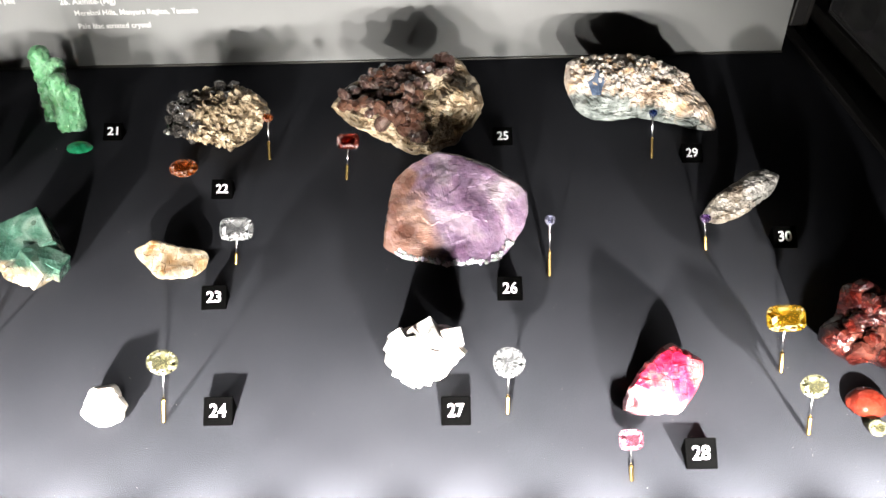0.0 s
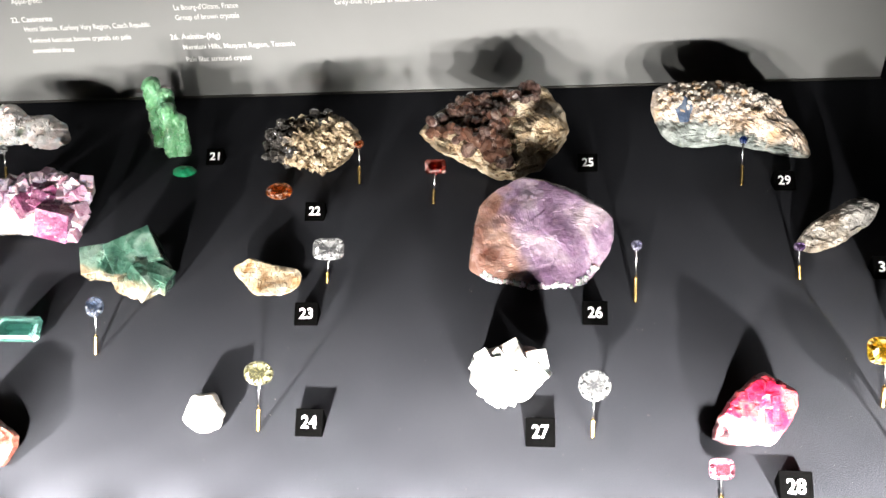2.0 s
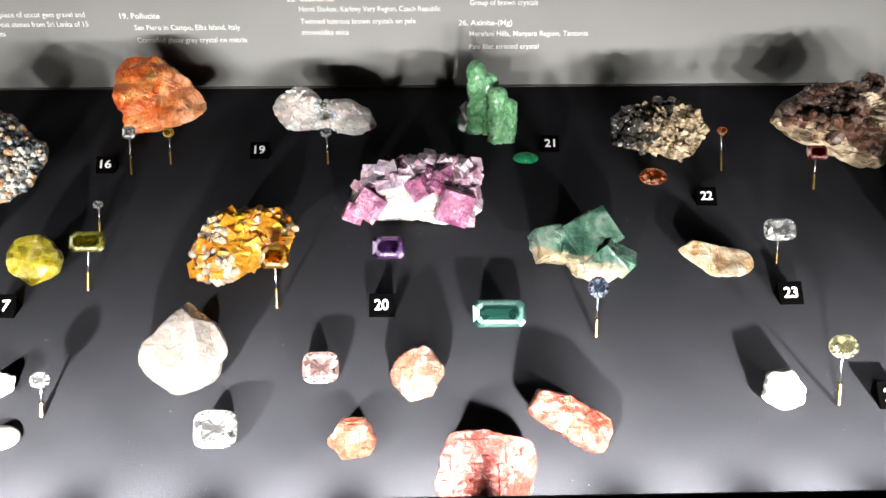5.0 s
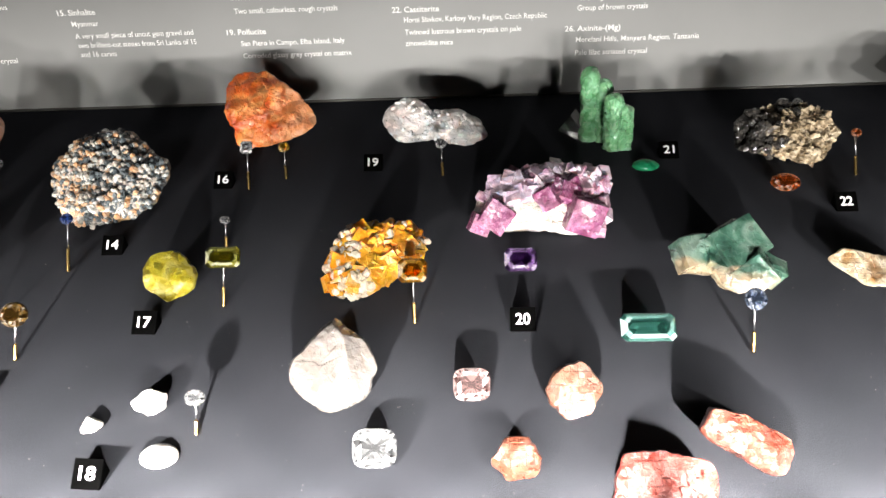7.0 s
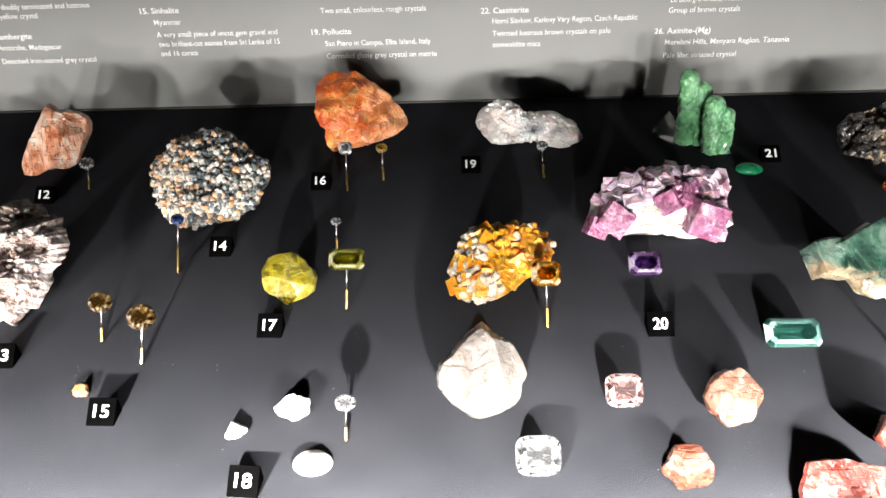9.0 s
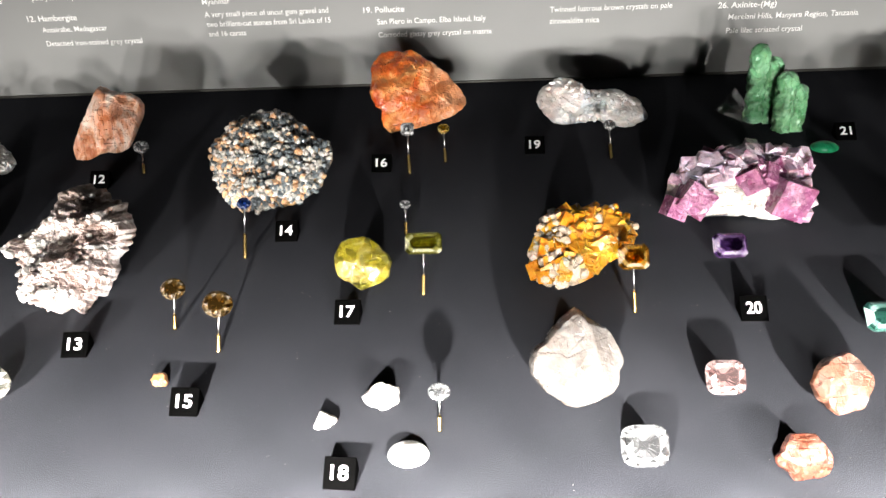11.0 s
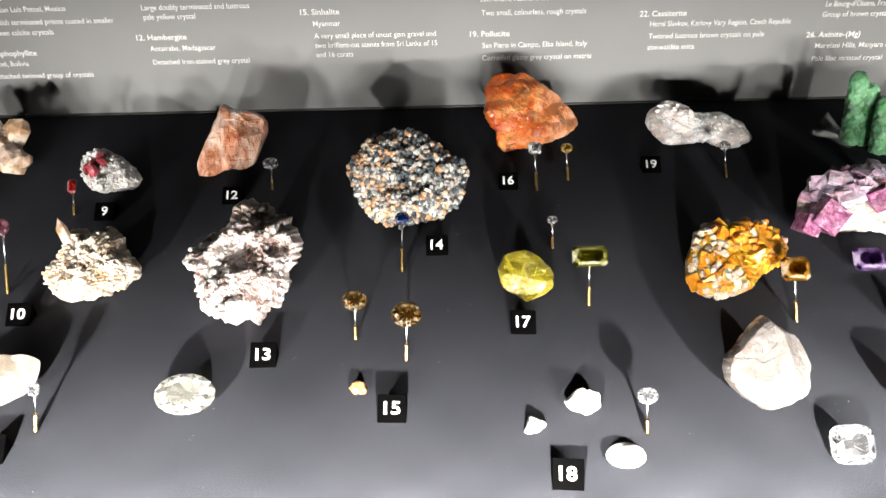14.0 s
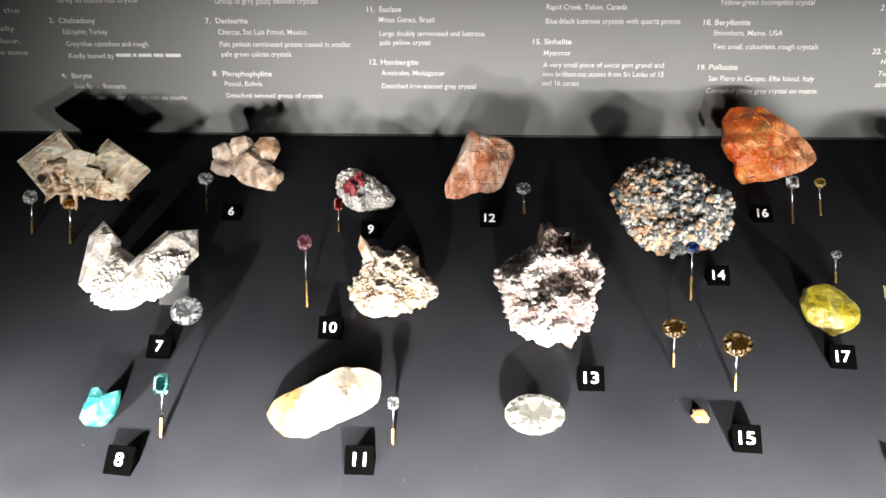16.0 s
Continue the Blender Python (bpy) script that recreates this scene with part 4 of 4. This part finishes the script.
ob, r = specimen("axinite_slab", "thick pale lilac striated crystal with brown worn side", (0.007, 0.343, 0.016), 25, [46, 47, 43, 39, 38, 38, 40, 43, 41, 42, 43, 41, 41, 44, 49, 44, 39, 37, 37, 37, 41, 43, 42, 44], 8, M_AXIN, seed=22, faces=5, rough=0.05, fine=0.004, square=9, chip=0.008, chips=3.0, jag=0.02, around=140, rings=34)
grow(ob, r, "grain", [M_GREYBLUE, M_LILAC], 110, (0.0040, 0.0014), 41, (3.8, 5.8, 0.93, 0.99), 0.9, 20, "rim_grain")
ob, r = specimen("benitoite_specimen", "grey-green slab with white granular crust and one blue crystal", (0.149, 0.481, 0.019), 33, [46, 44, 37, 33, 31, 31, 30, 32, 36, 43, 55, 56, 51, 48, 44, 34, 27, 24, 22, 24, 29, 40, 68, 59], 13, M_GREYBLUE, seed=23, rough=0.3, fine=0.04, jag=0.03)
grow(ob, r, "grain", [M_SUGAR], 420, (0.0048, 0.0034), 29, (0.2, 2.9, 0.05, 0.98), 0.5, 30)
part("crystal", crystal("blade", M_BLUEX, 5), ob, "grey-blue crystal", r.place(-30, 3, 11, -4, 6) @ Matrix.Diagonal((0.020, 0.02, 0.018, 1)))
ob, r = specimen("grey_specimen", "slender grey-brown stone with paler foot", (0.196, 0.360, 0.010), 32, [18, 23, 30, 26, 20, 14, 11, 10, 10, 10, 11, 13, 17, 23, 32, 26, 19, 15, 12, 11, 10, 10, 11, 13], 8, M_GREY30, seed=24, rough=0.35, fine=0.05)
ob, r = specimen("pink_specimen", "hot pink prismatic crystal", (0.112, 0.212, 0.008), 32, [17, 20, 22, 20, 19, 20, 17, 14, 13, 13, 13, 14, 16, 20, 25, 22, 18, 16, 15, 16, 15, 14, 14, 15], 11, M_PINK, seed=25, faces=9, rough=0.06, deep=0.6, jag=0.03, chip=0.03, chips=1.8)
ob, r = specimen("white_block_specimen", "cluster of blocky white crystals", (-0.011, 0.233, 0.010), 38, [18, 19, 20, 19, 16, 14, 14, 14, 15, 16, 20, 19, 19, 20, 18, 17, 16, 15, 15, 15, 17, 17, 17, 19], 12, M_SNOW, seed=26, faces=12, rough=0.05)
grow(ob, r, "cube", [M_SNOW], 22, (0.0085, 0.0075), 30, (0, 6.283, 0.1, 0.86), 0.45, 22)
specimen("white_pebble", "small rough white stone", (-0.171, 0.204, 0.007), 38, [11, 10, 9, 10, 11, 11, 10, 10, 11, 11, 10, 10, 10, 12, 11, 10, 10, 10, 10, 10, 10, 11, 11, 10], 8, M_SNOW, seed=27, faces=10)
ob, r = specimen("red_specimen", "glassy dark red crystal group", (0.226, 0.243, 0.013), 45, [24, 24, 21, 20, 20, 21, 24, 23, 24, 20, 18, 18, 24, 27, 23, 22, 21, 19, 19, 19, 22, 26, 23, 23], 14, M_RED, seed=28, faces=14, rough=0.15)
grow(ob, r, "grain", [M_RED], 24, (0.012, 0.010), 31, (0, 6.283, 0.2, 0.9), 0.7, 24)
specimen("pale_pink_specimen", "pale pink broken crystal", (-0.361, 0.217, 0.009), 38, [14, 14, 13, 13, 14, 15, 13, 13, 13, 13, 13, 13, 14, 14, 14, 13, 14, 15, 14, 13, 14, 13, 12, 13], 11, M_MORG, seed=29, faces=11, rough=0.08, deep=0.5)
specimen("rose_specimen", "small rose-coloured rough crystal", (-0.392, 0.178, 0.006), 36, [11, 10, 10, 10, 11, 10, 10, 10, 11, 10, 10, 10, 12, 12, 10, 10, 11, 10, 9, 9, 10, 11, 11, 11], 10, M_ROSE, seed=30, faces=11, rough=0.1, deep=0.55)
specimen("coral_pink_specimen", "large coral-pink blocky stone", (-0.329, 0.157, 0.010), 34, [23, 24, 24, 19, 17, 16, 17, 17, 19, 22, 21, 21, 21, 24, 25, 20, 18, 18, 16, 16, 17, 19, 23, 22], 14, M_PINKBIG, seed=31, faces=9, rough=0.12, deep=0.65)
specimen("salmon_specimen", "salmon-coloured prismatic broken crystal", (-0.285, 0.184, 0.010), 33, [19, 14, 11, 10, 10, 10, 12, 13, 16, 21, 21, 22, 17, 12, 10, 9, 9, 9, 11, 13, 18, 21, 20, 20], 11, M_SALMON, seed=32, faces=10, rough=0.25, deep=0.6)
specimen("white_crystal", "small rough white crystal", (-0.582, 0.217, 0.004), 35, [8, 9, 9, 7, 7, 6, 7, 7, 7, 7, 7, 8, 10, 9, 8, 7, 6, 6, 7, 7, 7, 7, 8, 9], 6, M_SNOW, seed=33, faces=10, around=60, rings=16)
specimen("white_crystal", "tiny wedge-shaped white crystal", (-0.609, 0.204, 0.002), 35, [6, 6, 5, 4, 4, 4, 4, 5, 5, 4, 4, 4, 4, 5, 6, 6, 5, 4, 4, 4, 4, 4, 4, 5], 4, M_SNOW, seed=34, faces=8, around=60, rings=16)
specimen("orange_gravel_piece", "tiny piece of orange gem gravel", (-0.700, 0.232, 0.002), 30, [4, 4, 4, 4, 4, 4, 4, 4, 4, 5, 4, 4, 5, 4, 4, 4, 4, 4, 3, 4, 4, 5, 5, 5], 3, M_OR15, seed=35, faces=8, around=48, rings=14)


# ---- cut stones ----
def cut(shape, w, h, mat, deep=0.55):
    """A faceted stone facing z, w by h: round or oval, cushion or stepped octagon."""
    n = {"oval": 16, "cushion": 16, "step": 8}[shape]

    def rim(k, s, half=0.0):
        a = 2 * math.pi * (k + half) / n
        c, d = math.cos(a), math.sin(a)
        if shape == "oval":
            return c * w / 2 * s, d * h / 2 * s
        if shape == "cushion":
            p = 0.55
            return math.copysign(abs(c) ** p, c) * w / 2 * s, math.copysign(abs(d) ** p, d) * h / 2 * s
        cut_, q = 0.17 * min(w, h), min(w, h) / 2 * (1 - s)
        x, y = w / 2 - q, h / 2 - q
        return ((x, -y + cut_), (x, y - cut_), (x - cut_, y), (-x + cut_, y), (-x, y - cut_), (-x, -y + cut_), (-x + cut_, -y), (x - cut_, -y))[k]

    m = min(w, h)
    if shape == "step":
        prof = [(0.55, 0.16), (0.8, 0.11), (1.0, 0.015), (1.0, -0.015), (0.72, -0.2), (0.42, -0.36), (0.12, -0.46)]
        halves = [0] * 7
    else:
        prof = [(0.56, 0.17), (0.80, 0.11), (1.0, 0.015), (1.0, -0.02), (0.62, -0.24), (0.22, -0.43)]
        halves = [0.5, 0, 0.5, 0.5, 0, 0.5] if shape == "oval" else [0.5, 0, 0.5, 0.5, 0, 0.5]
    v, f = [], []
    for (s, z), hf in zip(prof, halves):
        v += [(*rim(k, s, hf), z * m * deep / 0.55) for k in range(n)]
    for j in range(len(prof) - 1):
        for k in range(n):
            a, b = j * n + k, j * n + (k + 1) % n
            c, d = a + n, b + n
            if halves[j] == halves[j + 1]:
                f.append((a, c, d, b))
            elif halves[j] > halves[j + 1]:
                f += [(a, c, d), (a, d, b)]
            else:
                f += [(a, c, b), (b, c, d)]
    f.append(tuple(range(n)))
    f.append(tuple(range((len(prof) - 1) * n, len(prof) * n))[::-1])
    pts, tris = [], []
    for q in f:
        tris.append(tuple(range(len(pts), len(pts) + len(q))))
        pts += [v[i] for i in q]
    return mesh_of("gem", pts, tris, mat)


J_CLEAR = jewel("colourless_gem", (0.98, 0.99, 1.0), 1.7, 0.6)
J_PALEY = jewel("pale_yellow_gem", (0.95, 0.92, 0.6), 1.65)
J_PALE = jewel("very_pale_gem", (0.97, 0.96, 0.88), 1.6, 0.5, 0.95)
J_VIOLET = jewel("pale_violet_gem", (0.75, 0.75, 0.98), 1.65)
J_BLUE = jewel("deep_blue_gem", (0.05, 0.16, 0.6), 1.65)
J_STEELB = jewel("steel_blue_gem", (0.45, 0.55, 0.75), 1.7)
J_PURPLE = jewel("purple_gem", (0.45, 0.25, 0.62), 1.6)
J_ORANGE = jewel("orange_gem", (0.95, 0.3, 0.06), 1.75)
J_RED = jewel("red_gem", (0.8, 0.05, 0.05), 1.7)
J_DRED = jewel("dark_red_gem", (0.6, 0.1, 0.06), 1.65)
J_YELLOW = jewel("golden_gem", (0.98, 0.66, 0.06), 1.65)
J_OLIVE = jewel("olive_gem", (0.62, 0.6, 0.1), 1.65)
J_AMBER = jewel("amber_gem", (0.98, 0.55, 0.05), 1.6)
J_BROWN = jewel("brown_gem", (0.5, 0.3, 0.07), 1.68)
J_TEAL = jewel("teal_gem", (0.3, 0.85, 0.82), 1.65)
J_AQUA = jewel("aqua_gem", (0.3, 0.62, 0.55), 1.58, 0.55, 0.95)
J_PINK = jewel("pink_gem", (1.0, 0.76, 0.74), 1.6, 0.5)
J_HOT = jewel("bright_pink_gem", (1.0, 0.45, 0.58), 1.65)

# base x, base y, sideways lean (mm), length of pin (mm), gem width and height (mm), cut, stone, label
PINNED = [
    (-0.142, 0.199, 2, 31.3, 16.2, 12.8, "oval", J_PALEY, "round pale yellow gem"), (0.032, 0.201, 1, 26.7, 16.2, 15.6, "oval", J_CLEAR, "round colourless brilliant-cut gem"),
    (0.064, 0.299, 0.6, 34.3, 6.6, 6.6, "oval", J_VIOLET, "tiny pale violet gem"), (0.152, 0.420, 0.6, 32.4, 6, 5.6, "oval", J_BLUE, "tiny blue gem"),
    (0.164, 0.320, -1.2, 20, 7, 5.6, "oval", J_PURPLE, "tiny purple gem"), (-0.129, 0.428, 0.3, 30.6, 8, 6.7, "oval", J_ORANGE, "small orange gem"),
    (-0.069, 0.401, 2.6, 27.3, 15.5, 11, "step", J_DRED, "dark red rectangular gem"), (-0.130, 0.315, 2.2, 22.2, 21, 14.4, "cushion", J_CLEAR, "colourless cushion-cut gem"),
    (0.177, 0.224, 1.8, 29.2, 20.5, 14, "cushion", J_YELLOW, "golden cushion-cut gem"), (0.177, 0.186, 2, 24.6, 13.6, 11.5, "oval", J_PALEY, "pale yellow oval gem"),
    (0.087, 0.163, -0.9, 20.1, 11.4, 9.5, "cushion", J_HOT, "pink cushion-cut gem"), (-0.680, 0.334, 0.9, 34.8, 9, 7.5, "oval", J_BLUE, "small blue oval gem"),
    (-0.581, 0.429, -1.1, 32.1, 9.6, 9.6, "step", J_CLEAR, "square colourless gem"), (-0.555, 0.443, -1.3, 24.9, 9.2, 8, "oval", J_YELLOW, "round golden gem"),
    (-0.433, 0.442, -1.4, 24.5, 9, 7.8, "oval", J_CLEAR, "small round colourless gem"), (-0.565, 0.296, 1, 30.3, 21.5, 12.8, "step", J_OLIVE, "olive-yellow rectangular gem"),
    (-0.579, 0.355, 0, 19.5, 7.4, 5.6, "oval", J_CLEAR, "tiny colourless oval gem"), (-0.446, 0.278, -0.9, 31.2, 17, 14.2, "step", J_AMBER, "amber rectangular gem"),
    (-0.259, 0.2505, 1.5, 29.1, 12.3, 12.6, "oval", J_STEELB, "round steel-blue gem"), (-0.553, 0.199, 0.3, 19.1, 10.7, 8.4, "oval", J_CLEAR, "small colourless oval gem"),
    (-0.705, 0.271, 0.2, 23.1, 14.5, 12.2, "oval", J_BROWN, "brown oval brilliant-cut gem"), (-0.675, 0.253, 1.1, 26.4, 17, 14.6, "oval", J_BROWN, "golden brown brilliant-cut gem"),
    (-0.863, 0.209, 0.2, 21.6, 6, 6.6, "cushion", J_CLEAR, "tiny colourless gem"), (-0.930, 0.320, -2.7, 42.4, 10, 11, "oval", J_HOT, "pinkish pear-shaped gem"),
    (-0.924, 0.410, -0.6, 21, 6.4, 10.2, "step", J_RED, "small red rectangular gem"), (-0.783, 0.439, -1, 20.1, 12.3, 9.7, "oval", J_CLEAR, "colourless oval gem"),
    (-0.986, 0.210, 0.3, 28.2, 8.6, 11, "step", J_TEAL, "teal rectangular gem"), (-1.157, 0.402, -1.8, 28, 12, 11.2, "oval", J_CLEAR, "round colourless gem"),
    (-1.121, 0.389, -1.7, 29.5, 9, 8.4, "step", J_AMBER, "orange rectangular gem"), (-1.034, 0.437, -0.8, 26, 12.5, 10, "oval", J_CLEAR, "round colourless gem"),
]
for bx, by, lean, long, w, h, shape, stone, label in PINNED:
    ob = thing("pinned_gem", label + " on a brass and steel pin", "gemstone", (bx, by, 0), "gems on pins")
    L = long / 1000
    m = pose(0, 0, 0, -36, math.degrees(math.atan2(lean, long)), 0)
    foot = L - h / 2000
    sleeve = foot * 0.5
    part("sleeve", lathe("sleeve", [(0.0010, 0.0), (0.0012, 0.0004), (0.0012, sleeve - 0.0006), (0.0008, sleeve)], BRASS, 12, False), ob, "brass sleeve", m)
    part("needle", lathe("needle", [(0.00075, sleeve - 0.001), (0.0006, foot - 0.003), (0.0009, foot), (0.0010, foot + 0.0012), (0.0005, foot + 0.002)], STEEL), ob, "steel needle", m)
    g = m @ Matrix.Translation((0, 0, L))
    for sgn in (-1, 1):
        part("claw", lathe("claw", [(0.00028, 0), (0.00028, 0.0034), (0.0001, 0.0038)], STEEL, 6), ob, "", m @ Matrix.Translation((sgn * min(0.0016, w / 5000), 0.0004, foot - 0.0006)) @ pose(0, 0, 0, 28, sgn * 22, 0))
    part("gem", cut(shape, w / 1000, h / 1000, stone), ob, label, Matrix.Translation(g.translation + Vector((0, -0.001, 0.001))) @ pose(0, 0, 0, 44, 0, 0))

# x, y, width, height (mm), cut, stone, tilt towards the front, label
LYING = [
    (-0.381, 0.328, 20.5, 15, "step", J_PURPLE, 38, "dark purple rectangular gem"), (-0.314, 0.264, 30.5, 16, "step", J_AQUA, 34, "long aqua rectangular gem"),
    (-0.413, 0.224, 19.5, 17, "cushion", J_PINK, 40, "pink cushion-cut gem"), (-0.460, 0.184, 21.5, 18.5, "cushion", J_CLEAR, 40, "large colourless cushion-cut gem"),
    (-0.789, 0.224, 32, 21.5, "oval", J_PALE, 34, "large pale oval gem"), (-0.187, 0.411, 21, 14.4, "oval", J_ORANGE, 30, "orange oval gem"), (-1.003, 0.305, 20.5, 18.5, "oval", J_CLEAR, 36, "large round colourless gem"),
    (0.210, 0.187, 9, 8, "oval", J_PALEY, 36, "small pale yellow gem"),
]
for gx, gy, w, h, shape, stone, tilt, label in LYING:
    ob = thing("loose_gem", label + " lying tilted on the board", "gemstone", (gx, gy, 0), "loose gems on the board")
    me = cut(shape, w / 1000, h / 1000, stone)
    m = pose(0, 0, 0, tilt, 0, 0)
    low = min((m @ q.co).z for q in me.vertices)
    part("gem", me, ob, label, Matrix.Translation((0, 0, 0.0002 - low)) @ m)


def cabochon(name, label, at, w, d, high, mat):
    ob = thing(name, label, "gemstone", at, "cabochons on the board")
    v, f, n, rows = [], [], 36, 12
    for j in range(rows):
        a = math.pi / 2 * j / (rows - 0.6)
        v += [(w / 2 * math.cos(a) * math.cos(2 * math.pi * k / n), d / 2 * math.cos(a) * math.sin(2 * math.pi * k / n), 0.0012 + high * math.sin(a)) for k in range(n)]
    v += [(w / 2 * 0.94 * math.cos(2 * math.pi * k / n), d / 2 * 0.94 * math.sin(2 * math.pi * k / n), 0.0002) for k in range(n)]
    for j in range(rows - 1):
        f += [(j * n + k, j * n + (k + 1) % n, (j + 1) * n + (k + 1) % n, (j + 1) * n + k) for k in range(n)]
    f.append(tuple(range((rows - 1) * n, rows * n)))
    b = rows * n
    f += [(b + k, b + (k + 1) % n, (k + 1) % n, k) for k in range(n)]
    f.append(tuple(range(b, b + n))[::-1])
    part("stone", mesh_of("stone", v, f, mat, True), ob)


cabochon("green_cabochon", "polished opaque green oval cabochon", (-0.278, 0.447, 0), 0.0205, 0.0135, 0.0045, mineral("polished_green", [(0.01, 0.2, 0.08), (0.02, 0.3, 0.13)], 120, 0.1, 0.02))
cabochon("white_cabochon", "polished white oval cabochon", (-0.567, 0.185, 0), 0.0195, 0.014, 0.0055, mineral("polished_white", [(0.78, 0.77, 0.74), (0.84, 0.83, 0.81)], 80, 0.15, 0.02))
cabochon("red_cabochon", "polished dark red oval cabochon", (0.212, 0.203, 0), 0.021, 0.018, 0.007, mineral("polished_red", [(0.06, 0.006, 0.004), (0.13, 0.016, 0.008)], 80, 0.08, 0.02))
